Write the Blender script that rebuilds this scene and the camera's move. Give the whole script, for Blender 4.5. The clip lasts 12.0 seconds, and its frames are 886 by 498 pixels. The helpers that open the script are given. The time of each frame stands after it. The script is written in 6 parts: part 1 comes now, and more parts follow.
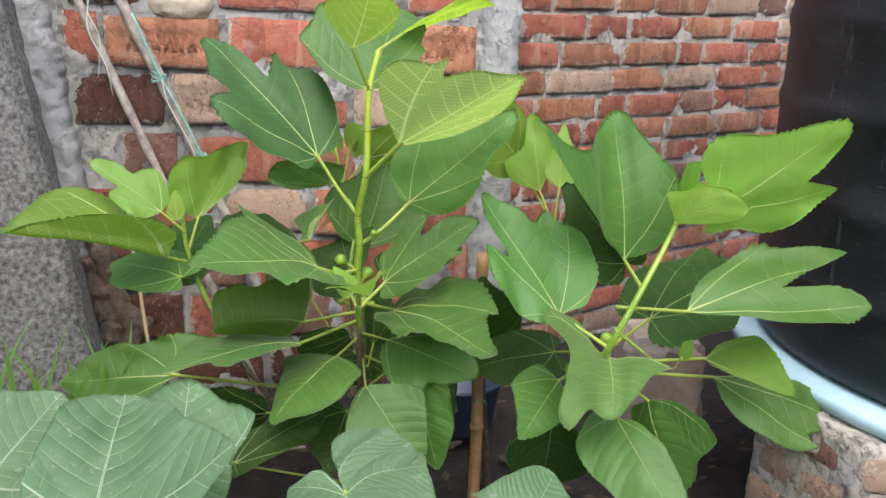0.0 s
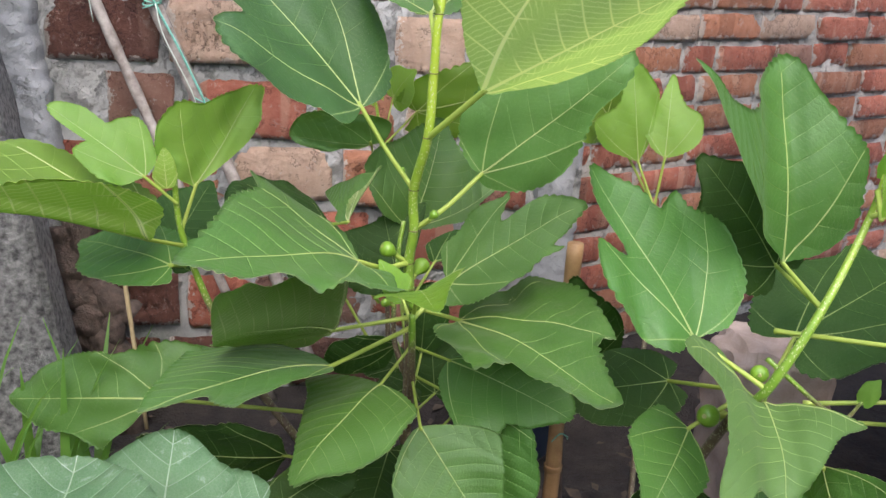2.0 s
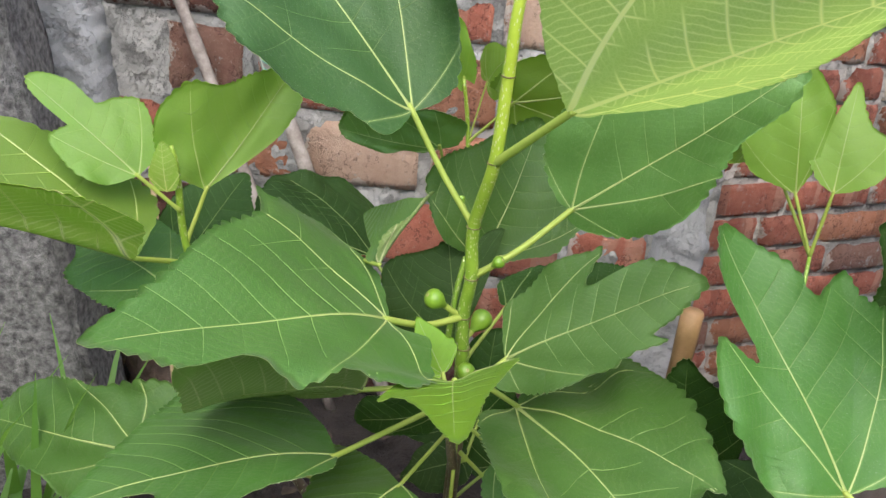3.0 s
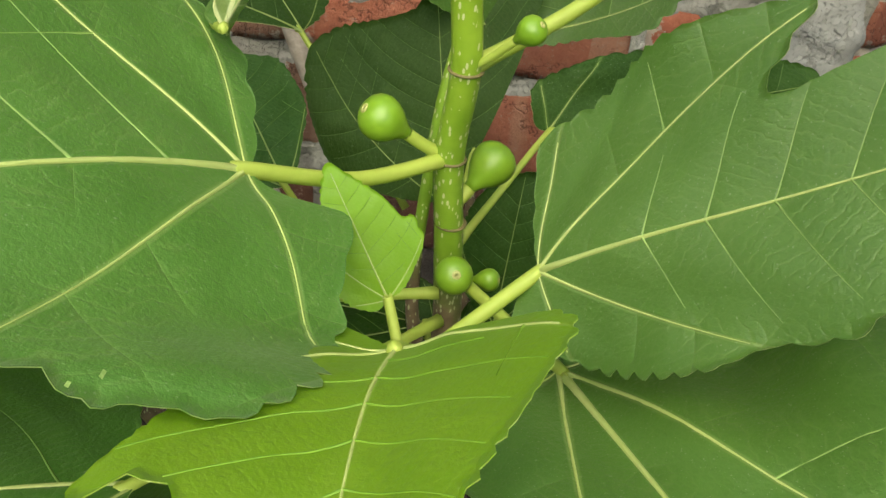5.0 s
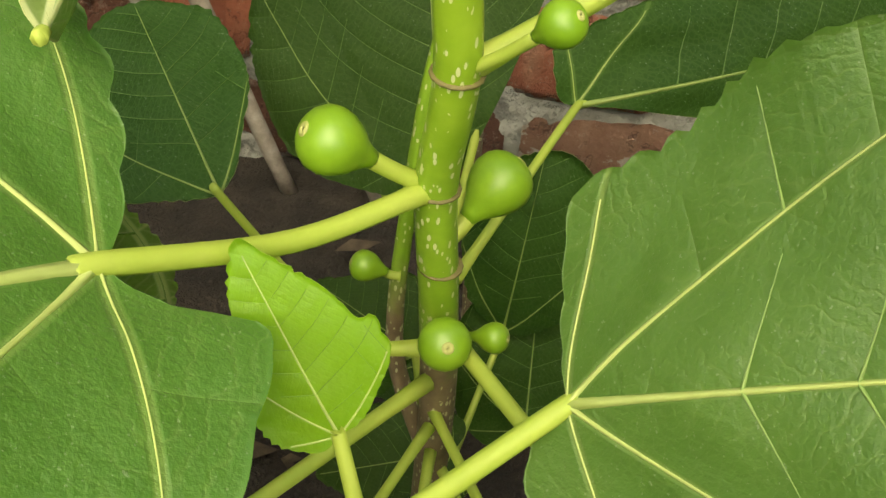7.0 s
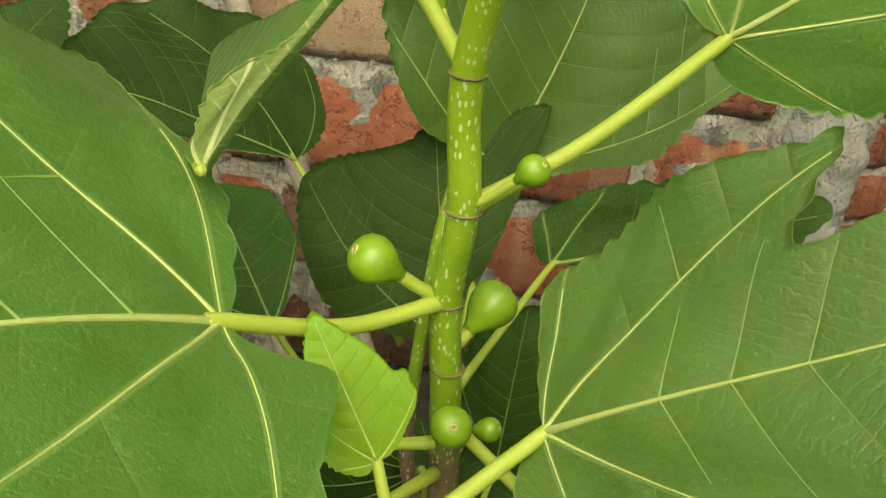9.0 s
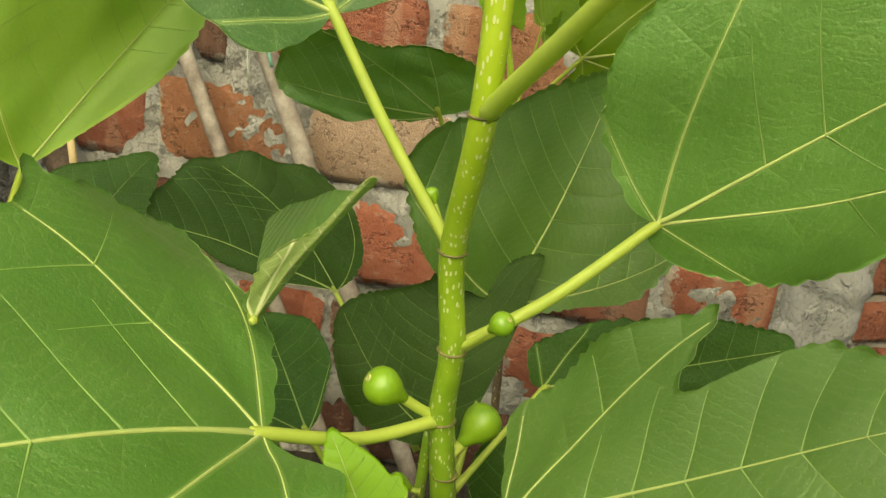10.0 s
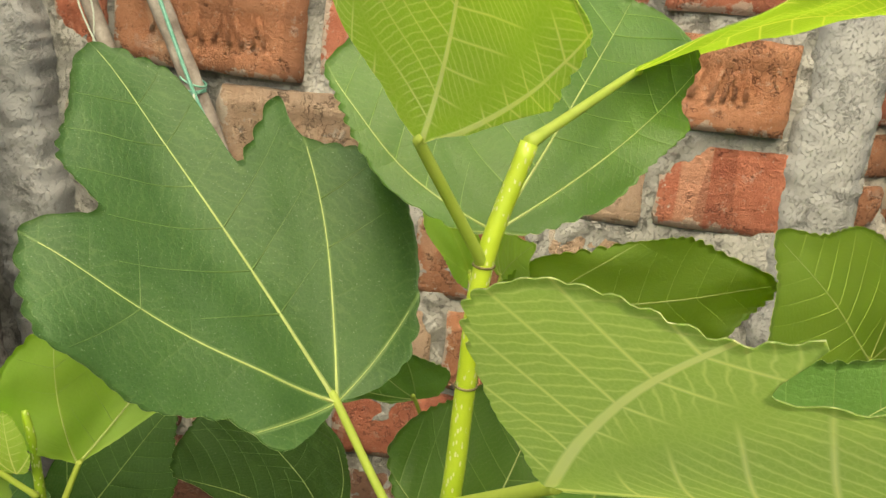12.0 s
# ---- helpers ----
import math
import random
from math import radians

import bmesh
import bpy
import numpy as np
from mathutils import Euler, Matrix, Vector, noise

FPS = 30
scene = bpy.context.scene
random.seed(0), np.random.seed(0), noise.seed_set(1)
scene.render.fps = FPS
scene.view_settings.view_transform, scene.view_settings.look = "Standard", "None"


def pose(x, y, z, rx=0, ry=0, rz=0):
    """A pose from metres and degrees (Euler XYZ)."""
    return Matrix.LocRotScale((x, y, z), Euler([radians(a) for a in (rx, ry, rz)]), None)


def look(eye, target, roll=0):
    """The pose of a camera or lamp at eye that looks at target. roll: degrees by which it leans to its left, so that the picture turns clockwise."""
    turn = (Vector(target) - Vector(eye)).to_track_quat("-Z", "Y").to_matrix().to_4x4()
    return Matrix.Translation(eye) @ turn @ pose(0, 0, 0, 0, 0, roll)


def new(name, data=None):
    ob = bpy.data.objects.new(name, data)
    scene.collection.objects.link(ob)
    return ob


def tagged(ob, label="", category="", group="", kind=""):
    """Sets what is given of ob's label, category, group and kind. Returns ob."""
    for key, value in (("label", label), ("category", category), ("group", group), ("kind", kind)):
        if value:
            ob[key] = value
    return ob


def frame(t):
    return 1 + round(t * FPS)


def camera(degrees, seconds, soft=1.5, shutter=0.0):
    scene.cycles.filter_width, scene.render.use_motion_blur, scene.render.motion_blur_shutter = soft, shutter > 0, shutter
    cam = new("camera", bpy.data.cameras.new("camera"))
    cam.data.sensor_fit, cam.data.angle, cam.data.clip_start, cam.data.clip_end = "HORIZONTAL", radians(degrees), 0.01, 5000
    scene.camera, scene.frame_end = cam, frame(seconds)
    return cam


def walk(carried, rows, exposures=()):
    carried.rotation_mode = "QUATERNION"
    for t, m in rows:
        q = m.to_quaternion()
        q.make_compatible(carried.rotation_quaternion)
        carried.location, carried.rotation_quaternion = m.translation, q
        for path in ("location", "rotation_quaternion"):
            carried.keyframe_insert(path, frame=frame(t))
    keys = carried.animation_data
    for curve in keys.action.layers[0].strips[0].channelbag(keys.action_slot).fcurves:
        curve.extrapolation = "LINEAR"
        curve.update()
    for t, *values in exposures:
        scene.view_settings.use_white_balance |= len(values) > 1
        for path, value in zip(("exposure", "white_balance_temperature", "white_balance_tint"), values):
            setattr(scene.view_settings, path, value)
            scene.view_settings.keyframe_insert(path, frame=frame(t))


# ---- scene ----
cam = camera(52.5, 12.0)
PATH = [
    (0.0, (-0.0750, 0.0910, 1.0660), (0.2031, 1.9934, 0.5149), 2.20),
    (0.5, (-0.0540, 0.1300, 1.0110), (0.2161, 2.0176, 0.4078), 1.90),
    (1.0, (-0.0550, 0.2450, 0.9780), (0.2210, 2.1257, 0.3561), 1.70),
    (1.5, (-0.0830, 0.4150, 0.9750), (0.2090, 2.2929, 0.3520), 2.00),
    (2.0, (-0.1190, 0.5330, 0.9790), (0.1470, 2.4091, 0.3390), 3.90),
    (2.5, (-0.0600, 0.6680, 0.9850), (0.0140, 2.5467, 0.3031), 4.90),
    (2.7, (-0.0160, 0.7430, 0.9950), (-0.0300, 2.6119, 0.2830), 5.70),
    (4.3, (-0.0150, 1.2170, 0.8850), (-0.0170, 2.8704, -0.2403), 8.30),
    (4.5, (-0.0080, 1.2470, 0.8550), (-0.0190, 2.8881, -0.2881), 7.20),
    (5.0, (0.0170, 1.3280, 0.7720), (-0.0470, 2.9565, -0.3873), 7.20),
    (5.5, (0.0330, 1.3730, 0.7330), (-0.0860, 2.9874, -0.4416), 5.20),
    (6.0, (0.0170, 1.3830, 0.7080), (-0.0180, 3.0242, -0.4345), 7.40),
    (6.5, (0.0210, 1.4260, 0.7330), (-0.0550, 2.9799, -0.5239), 6.10),
    (7.0, (0.0130, 1.4730, 0.7450), (-0.0410, 2.9353, -0.6183), 7.10),
    (8.8, (0.0090, 1.3750, 0.7640), (-0.0760, 3.1027, -0.2398), 6.90),
    (9.0, (0.0160, 1.3620, 0.7690), (-0.0880, 3.1172, -0.1841), 6.60),
    (9.5, (0.0430, 1.3350, 0.8030), (-0.1980, 3.1068, -0.0929), 5.50),
    (10.0, (0.0520, 1.2780, 0.8390), (-0.2120, 3.1057, 0.0711), 5.90),
    (10.5, (0.0440, 1.2620, 0.8830), (-0.2070, 3.0990, 0.1330), 5.90),
    (11.0, (0.0390, 1.2390, 0.9320), (-0.2081, 3.0856, 0.2048), 5.50),
    (11.5, (0.0350, 1.2170, 0.9920), (-0.1810, 3.0788, 0.2941), 5.50),
    (12.0, (0.0440, 1.1980, 1.0550), (-0.1779, 3.0815, 0.4202), 5.90),
]
EXPOSURES = [(0.0, 1.41, 6200, 11), (2.5, 1.42, 6000, 15), (4.5, 1.38, 7100, -2), (5.5, 1.39, 7600, -2), (7.0, 1.46, 8700, -4), (9.0, 1.36, 9200, -8), (11.0, 1.35, 9600, -7), (11.5, 1.36, 9700, -12), (12.0, 1.3, 8700, 0)]
walk(cam, [(t, look(e, g, r)) for t, e, g, r in PATH], exposures=EXPOSURES)

# ---- world, sun, exposure ----
world = bpy.data.worlds.new("sky")
scene.world = world
world.use_nodes = True
wn = world.node_tree
sky = wn.nodes.new("ShaderNodeTexSky")
sky.sky_type = "NISHITA"
sky.sun_disc = False
sky.sun_elevation, sky.sun_rotation = radians(55), radians(180)
sky.air_density, sky.dust_density, sky.ozone_density = 1.0, 4.0, 1.0
wn.links.new(sky.outputs[0], wn.nodes["Background"].inputs[0])
wn.nodes["Background"].inputs[1].default_value = 0.15
sun = new("sun", bpy.data.lights.new("sun", "SUN"))
sun.data.energy, sun.data.angle, sun.data.color = 1.2, radians(80), (1.0, 0.96, 0.9)
sun.matrix_world = look((0.0, -0.9, 4.0), (0.1, 1.7, 0.3))


# ---- materials ----
def material(name):
    m = bpy.data.materials.new(name)
    m.use_nodes = True
    nt = m.node_tree
    return m, nt, nt.nodes["Principled BSDF"]


def node(nt, kind, **values):
    n = nt.nodes.new(kind)
    for key, value in values.items():
        n.inputs[key.replace("_", " ")].default_value = value
    return n


def noise_of(nt, scale, detail=4.0, rough=0.6, coords="Object"):
    tc = nt.nodes.new("ShaderNodeTexCoord")
    n = node(nt, "ShaderNodeTexNoise", Scale=scale, Detail=detail, Roughness=rough)
    nt.links.new(tc.outputs[coords], n.inputs["Vector"])
    return n.outputs["Fac"]


def ramp(nt, fac, stops):
    r = nt.nodes.new("ShaderNodeValToRGB")
    els = r.color_ramp.elements
    while len(els) < len(stops):
        els.new(0.5)
    for el, (pos, col) in zip(els, stops):
        el.position, el.color = pos, (*col, 1) if len(col) == 3 else col
    nt.links.new(fac, r.inputs[0])
    return r.outputs[0]


def mix(nt, fac, a, b, blend="MIX"):
    n = nt.nodes.new("ShaderNodeMix")
    n.data_type, n.blend_type = "RGBA", blend
    for sock, v in ((n.inputs[0], fac), (n.inputs[6], a), (n.inputs[7], b)):
        if isinstance(v, (int, float)):
            sock.default_value = v
        elif isinstance(v, tuple):
            sock.default_value = (*v, 1)
        else:
            nt.links.new(v, sock)
    return n.outputs[2]


def maths(nt, op, a, b=0.0):
    n = nt.nodes.new("ShaderNodeMath")
    n.operation = op
    for sock, v in zip(n.inputs, (a, b)):
        if isinstance(v, (int, float)):
            sock.default_value = v
        else:
            nt.links.new(v, sock)
    return n.outputs[0]


def bump(nt, height, strength, dist, shader):
    b = node(nt, "ShaderNodeBump", Strength=strength, Distance=dist)
    nt.links.new(height, b.inputs["Height"])
    nt.links.new(b.outputs[0], shader.inputs["Normal"])
    return b


def rand(nt):
    return nt.nodes.new("ShaderNodeObjectInfo").outputs["Random"]


def leaf_material(name, dark, light, trans, rough=0.5, trans_amount=0.3, net=0.15, specks=0.0, net_col=(0.2, 0.32, 0.08), spread=0.35, marks=0.0, rungs=0.0, sides=0.45, pillow=1.0, ribs=0.0, rib_w=1.0, gloss=0.42, fuzz=0.06):
    """A blade with side veins, cross veins and a fine net between them, puckered between the veins."""
    m, nt, p = material(name)
    big = noise_of(nt, 22.0, 4.0)
    fine = noise_of(nt, 420.0, 3.0, 0.7)
    col = ramp(nt, big, [(0.3, dark), (0.7, light)])
    col = mix(nt, maths(nt, "MULTIPLY", fine, 0.4), col, tuple(0.5 * c for c in dark))
    tc = nt.nodes.new("ShaderNodeTexCoord")
    def field(name_):
        att = nt.nodes.new("ShaderNodeAttribute")
        att.attribute_name = name_
        sep = nt.nodes.new("ShaderNodeSeparateXYZ")
        nt.links.new(att.outputs["Vector"], sep.inputs[0])
        return sep.outputs

    # place on the blade, and the turn of the main veins of this half of it
    bx, by, _ = field("blade_place")
    turn1, turn2, _ = field("vein_turn")
    ay = maths(nt, "ABSOLUTE", by)
    far = maths(nt, "SQRT", maths(nt, "ADD", maths(nt, "MULTIPLY", bx, bx), maths(nt, "MULTIPLY", by, by)))
    th = maths(nt, "ARCTAN2", ay, bx)
    edge1 = maths(nt, "MULTIPLY", turn1, 0.70)
    edge2 = maths(nt, "MULTIPLY", maths(nt, "ADD", turn1, turn2), 0.5)
    is1 = maths(nt, "GREATER_THAN", th, edge1)
    is2 = maths(nt, "GREATER_THAN", th, edge2)
    own = maths(nt, "ADD", maths(nt, "MULTIPLY", is1, turn1), maths(nt, "MULTIPLY", is2, maths(nt, "SUBTRACT", turn2, turn1)))
    dth = maths(nt, "SUBTRACT", th, own)
    along = maths(nt, "MULTIPLY", far, maths(nt, "COSINE", dth))
    out = maths(nt, "ABSOLUTE", maths(nt, "MULTIPLY", far, maths(nt, "SINE", dth)))
    seam = maths(nt, "MULTIPLY", far, maths(nt, "MINIMUM", maths(nt, "ABSOLUTE", maths(nt, "SUBTRACT", th, edge1)), maths(nt, "ABSOLUTE", maths(nt, "SUBTRACT", th, edge2))))
    keep = maths(nt, "MULTIPLY", maths(nt, "SMOOTH_MIN", maths(nt, "MULTIPLY", seam, 28.0), 1.0), maths(nt, "MINIMUM", maths(nt, "MULTIPLY", far, 9.0), 1.0))
    keep.node.inputs[0].links[0].from_node.inputs[2].default_value = 0.2
    u = maths(nt, "ADD", maths(nt, "SUBTRACT", along, maths(nt, "MULTIPLY", out, 0.62)), maths(nt, "MULTIPLY", maths(nt, "MULTIPLY", out, out), -0.6))
    phase = maths(nt, "MULTIPLY", u, 1 / 0.115)
    gap = maths(nt, "PINGPONG", phase, 0.5)
    line2 = maths(nt, "MULTIPLY", maths(nt, "MAXIMUM", maths(nt, "SUBTRACT", 1.0, maths(nt, "MULTIPLY", gap, 15.0 if ribs == 1.0 else 27.0)), 0.0), maths(nt, "MULTIPLY", keep, maths(nt, "MAXIMUM", maths(nt, "SUBTRACT", 1.1, maths(nt, "MULTIPLY", out, 2.0)), 0.25)))
    wob2 = maths(nt, "MULTIPLY", noise_of(nt, 70.0, 3.0), 1.1 if ribs == 1.0 else 2.6)
    lanes = maths(nt, "ADD", maths(nt, "MULTIPLY", maths(nt, "ADD", out, maths(nt, "MULTIPLY", along, 0.6)), 40.0), wob2)
    rung = maths(nt, "MAXIMUM", maths(nt, "SUBTRACT", 1.0, maths(nt, "MULTIPLY", maths(nt, "PINGPONG", lanes, 0.5), 5.6)), 0.0)
    rung = maths(nt, "MULTIPLY", rung, keep)
    vor = node(nt, "ShaderNodeTexVoronoi", Scale=330.0)
    vor.feature = "DISTANCE_TO_EDGE"
    nt.links.new(tc.outputs["Object"], vor.inputs["Vector"])
    line = maths(nt, "MAXIMUM", maths(nt, "SUBTRACT", 1.0, maths(nt, "MULTIPLY", vor.outputs["Distance"], 7.0)), 0.0)
    # main veins, tapering outwards
    half = maths(nt, "MAXIMUM", maths(nt, "SUBTRACT", 0.017 * rib_w, maths(nt, "MULTIPLY", along, 0.013 * rib_w)), 0.003 * rib_w)
    rib = maths(nt, "MULTIPLY", maths(nt, "MAXIMUM", maths(nt, "SUBTRACT", 1.0, maths(nt, "DIVIDE", out, half)), 0.0), maths(nt, "GREATER_THAN", along, 0.0))
    rib = maths(nt, "MINIMUM", maths(nt, "MULTIPLY", rib, 2.2), 1.0)
    web = maths(nt, "MAXIMUM", maths(nt, "MAXIMUM", maths(nt, "MULTIPLY", rib, ribs), maths(nt, "MULTIPLY", line, net)), maths(nt, "MAXIMUM", maths(nt, "MULTIPLY", rung, rungs), maths(nt, "MULTIPLY", line2, sides)))
    col = mix(nt, web, col, net_col)
    if specks:
        # short pale hairs, as small dots
        v2 = node(nt, "ShaderNodeTexNoise", Scale=900.0, Detail=1.0)
        nt.links.new(tc.outputs["Object"], v2.inputs["Vector"])
        spot = maths(nt, "GREATER_THAN", v2.outputs["Fac"], 0.72)
        col = mix(nt, maths(nt, "MULTIPLY", spot, 0.6 * specks), col, (0.5, 0.58, 0.38))
        # chewed and dusty spots
        dust = ramp(nt, noise_of(nt, 48.0, 5.0, 0.75), [(0.66, (0, 0, 0)), (0.76, (1, 1, 1))])
        col = mix(nt, maths(nt, "MULTIPLY", dust, 0.10), col, (0.34, 0.36, 0.2))
    if marks:
        pale = ramp(nt, noise_of(nt, 62.0, 4.0, 0.75), [(0.60, (0, 0, 0)), (0.66, (1, 1, 1))])
        pale = maths(nt, "MULTIPLY", pale, maths(nt, "MINIMUM", maths(nt, "ADD", maths(nt, "MULTIPLY", line2, 1.5), 0.35), 1.0))
        col = mix(nt, maths(nt, "MULTIPLY", pale, marks), col, (0.5, 0.58, 0.46))
    hue = node(nt, "ShaderNodeHueSaturation")
    nt.links.new(col, hue.inputs["Color"])
    r = rand(nt)
    nt.links.new(maths(nt, "ADD", 1.0 - spread / 2, maths(nt, "MULTIPLY", r, spread)), hue.inputs["Value"])
    nt.links.new(maths(nt, "ADD", 0.486, maths(nt, "MULTIPLY", r, 0.02)), hue.inputs["Hue"])
    nt.links.new(hue.outputs[0], p.inputs["Base Color"])
    p.inputs["Roughness"].default_value = rough
    p.inputs["Specular IOR Level"].default_value = gloss
    p.inputs["Sheen Weight"].default_value, p.inputs["Sheen Roughness"].default_value = fuzz, 0.4
    p.inputs["Sheen Tint"].default_value = (0.9, 1.0, 0.75, 1)
    swell = maths(nt, "MULTIPLY", maths(nt, "SQRT", gap), maths(nt, "MULTIPLY", keep, 0.12 if ribs == 1.0 else 1.0))
    h = maths(nt, "ADD", maths(nt, "MULTIPLY", maths(nt, "ADD", swell, maths(nt, "ADD", maths(nt, "MULTIPLY", rung, -0.10), maths(nt, "MULTIPLY", maths(nt, "ADD", maths(nt, "MULTIPLY", line, 0.35), maths(nt, "MULTIPLY", rib, 2.5 if ribs == 1.0 else 8.0 * ribs)), -0.09))), 1.5 * pillow),
              maths(nt, "ADD", maths(nt, "MULTIPLY", fine, 0.8), maths(nt, "MULTIPLY", noise_of(nt, 55.0, 3.0), 1.3)))
    bump(nt, h, 0.46, 0.0017, p)
    t = nt.nodes.new("ShaderNodeBsdfTranslucent")
    nt.links.new(mix(nt, maths(nt, "MULTIPLY", web, 1.0 if ribs == 1.0 else 0.5), trans, tuple(0.62 * c for c in trans) if ribs != 1.0 else tuple(min(1.0, 1.55 * c) for c in trans)), t.inputs["Color"])
    mixer = nt.nodes.new("ShaderNodeMixShader")
    mixer.inputs[0].default_value = trans_amount
    nt.links.new(p.outputs[0], mixer.inputs[1])
    nt.links.new(t.outputs[0], mixer.inputs[2])
    nt.links.new(mixer.outputs[0], nt.nodes["Material Output"].inputs[0])
    return m


LEAF = leaf_material("fig_leaf_upper", (0.043, 0.130, 0.016), (0.068, 0.174, 0.029), (0.30, 0.60, 0.05), 0.47, 0.22, 0.06, 0.4, (0.30, 0.41, 0.13), rungs=0.14, sides=0.12, pillow=1.3, ribs=0.3, rib_w=0.34, gloss=0.45, fuzz=0.10)
# lighter copy of LEAF: sky sheen on the blade is put into the colour
GREY = leaf_material("glossy_fig_leaf_upper", (0.075, 0.175, 0.034), (0.110, 0.228, 0.052), (0.34, 0.62, 0.07), 0.5, 0.24, 0.06, 0.4, (0.34, 0.45, 0.17), rungs=0.12, sides=0.12, ribs=0.3, rib_w=0.34, gloss=0.45, fuzz=0.10)
# halfway to the lighter copy, with less of the sheen painted in
HALF_LIT = leaf_material("waxy_fig_leaf_upper", (0.056, 0.150, 0.023), (0.086, 0.198, 0.038), (0.32, 0.61, 0.06), 0.48, 0.23, 0.06, 0.4, (0.32, 0.43, 0.15), rungs=0.13, sides=0.12, pillow=1.2, ribs=0.3, rib_w=0.34, gloss=0.45, fuzz=0.10)
# dark copy of LEAF: the shade inside the foliage is put into its colour
SHADED = leaf_material("old_fig_leaf_upper", (0.015, 0.049, 0.0065), (0.027, 0.071, 0.012), (0.18, 0.38, 0.035), 0.6, 0.13, 0.10, 0.3, (0.19, 0.29, 0.08), rungs=0.12, sides=0.12, ribs=0.3, rib_w=0.34, gloss=0.15, fuzz=0.02)
SHEEN = leaf_material("dark_glossy_fig_leaf_upper", (0.020, 0.062, 0.010), (0.034, 0.088, 0.017), (0.22, 0.43, 0.045), 0.55, 0.16, 0.06, 0.4, (0.25, 0.35, 0.12), rungs=0.12, sides=0.12, ribs=0.3, rib_w=0.34, gloss=0.4, fuzz=0.05)
UNDER = leaf_material("fig_leaf_underside", (0.23, 0.33, 0.10), (0.29, 0.39, 0.14), (0.70, 0.90, 0.34), 0.65, 0.58, 0.16, 0.0, (0.82, 0.90, 0.52), rungs=0.55, sides=1.0, pillow=-1.0, ribs=1.0, rib_w=0.58)
YOUNG = leaf_material("young_fig_leaf_upper", (0.185, 0.345, 0.055), (0.245, 0.415, 0.08), (0.50, 0.78, 0.11), 0.45, 0.48, 0.15, 0.12, (0.42, 0.58, 0.13), rungs=0.15, sides=0.15, pillow=0.6, ribs=0.5, rib_w=0.42)
YOUNG_UNDER = leaf_material("young_fig_leaf_underside", (0.31, 0.46, 0.065), (0.38, 0.53, 0.09), (0.62, 0.90, 0.12), 0.6, 0.58, 0.16, 0.0, (0.82, 0.90, 0.52), rungs=0.55, sides=1.0, pillow=-1.0, ribs=1.0, rib_w=0.6)
LIME = leaf_material("half_grown_fig_leaf_upper", (0.125, 0.265, 0.012), (0.175, 0.33, 0.02), (0.5, 0.8, 0.05), 0.45, 0.42, 0.1, 0.15, (0.36, 0.5, 0.1), rungs=0.12, sides=0.12, pillow=0.5, ribs=0.5, rib_w=0.42)
MID = leaf_material("maturing_fig_leaf_upper", (0.112, 0.205, 0.028), (0.155, 0.26, 0.042), (0.44, 0.70, 0.08), 0.45, 0.40, 0.1, 0.2, (0.3, 0.42, 0.09), rungs=0.12, sides=0.12, pillow=0.8, ribs=0.5, rib_w=0.42)
PALE = leaf_material("thin_fig_leaf_upper", (0.12, 0.24, 0.03), (0.17, 0.30, 0.045), (0.86, 0.98, 0.48), 0.45, 0.72, 0.1, 0.2, (0.3, 0.42, 0.09), rungs=0.1)
SQUASH = leaf_material("pumpkin_leaf_upper", (0.055, 0.138, 0.050), (0.105, 0.205, 0.092), (0.35, 0.62, 0.12), 0.55, 0.22, 0.12, 0.2, (0.42, 0.52, 0.36), 0.25, 0.75, rungs=0.0, sides=0.75, pillow=2.4, ribs=0.9, rib_w=0.6)
SQUASH_UNDER = leaf_material("pumpkin_leaf_underside", (0.25, 0.38, 0.15), (0.3, 0.45, 0.2), (0.4, 0.7, 0.15), 0.75, 0.35, 0.3)
BLADE = leaf_material("grass_blade", (0.07, 0.17, 0.022), (0.11, 0.24, 0.04), (0.3, 0.58, 0.06), 0.5, 0.35, 0.0, sides=0.0, pillow=0.0)


def plain(name, a, b, rough, scale=40.0, bump_by=0.2, bump_d=0.002, metal=0.0, fine=300.0, spread=0.0):
    """A surface of two colours in patches, with fine grain and relief."""
    m, nt, p = material(name)
    n1, n2 = noise_of(nt, scale, 5.0), noise_of(nt, fine, 3.0)
    col = ramp(nt, n1, [(0.32, a), (0.68, b)])
    col = mix(nt, maths(nt, "MULTIPLY", n2, 0.5), col, tuple(0.72 * c for c in a))
    if spread:
        hue = node(nt, "ShaderNodeHueSaturation")
        nt.links.new(col, hue.inputs["Color"])
        nt.links.new(maths(nt, "ADD", 1 - spread / 2, maths(nt, "MULTIPLY", rand(nt), spread)), hue.inputs["Value"])
        col = hue.outputs[0]
    nt.links.new(col, p.inputs["Base Color"])
    p.inputs["Roughness"].default_value, p.inputs["Metallic"].default_value = rough, metal
    bump(nt, maths(nt, "ADD", n1, maths(nt, "MULTIPLY", n2, 0.5)), bump_by, bump_d, p)
    return m


def vein_material(name, a, b, trans, amount=0.3):
    m = plain(name, a, b, 0.55, 60.0, 0.1)
    nt = m.node_tree
    mixer = node(nt, "ShaderNodeMixShader", Fac=amount)
    t = node(nt, "ShaderNodeBsdfTranslucent", Color=(*trans, 1))
    nt.links.new(nt.nodes["Principled BSDF"].outputs[0], mixer.inputs[1])
    nt.links.new(t.outputs[0], mixer.inputs[2])
    nt.links.new(mixer.outputs[0], nt.nodes["Material Output"].inputs[0])
    return m


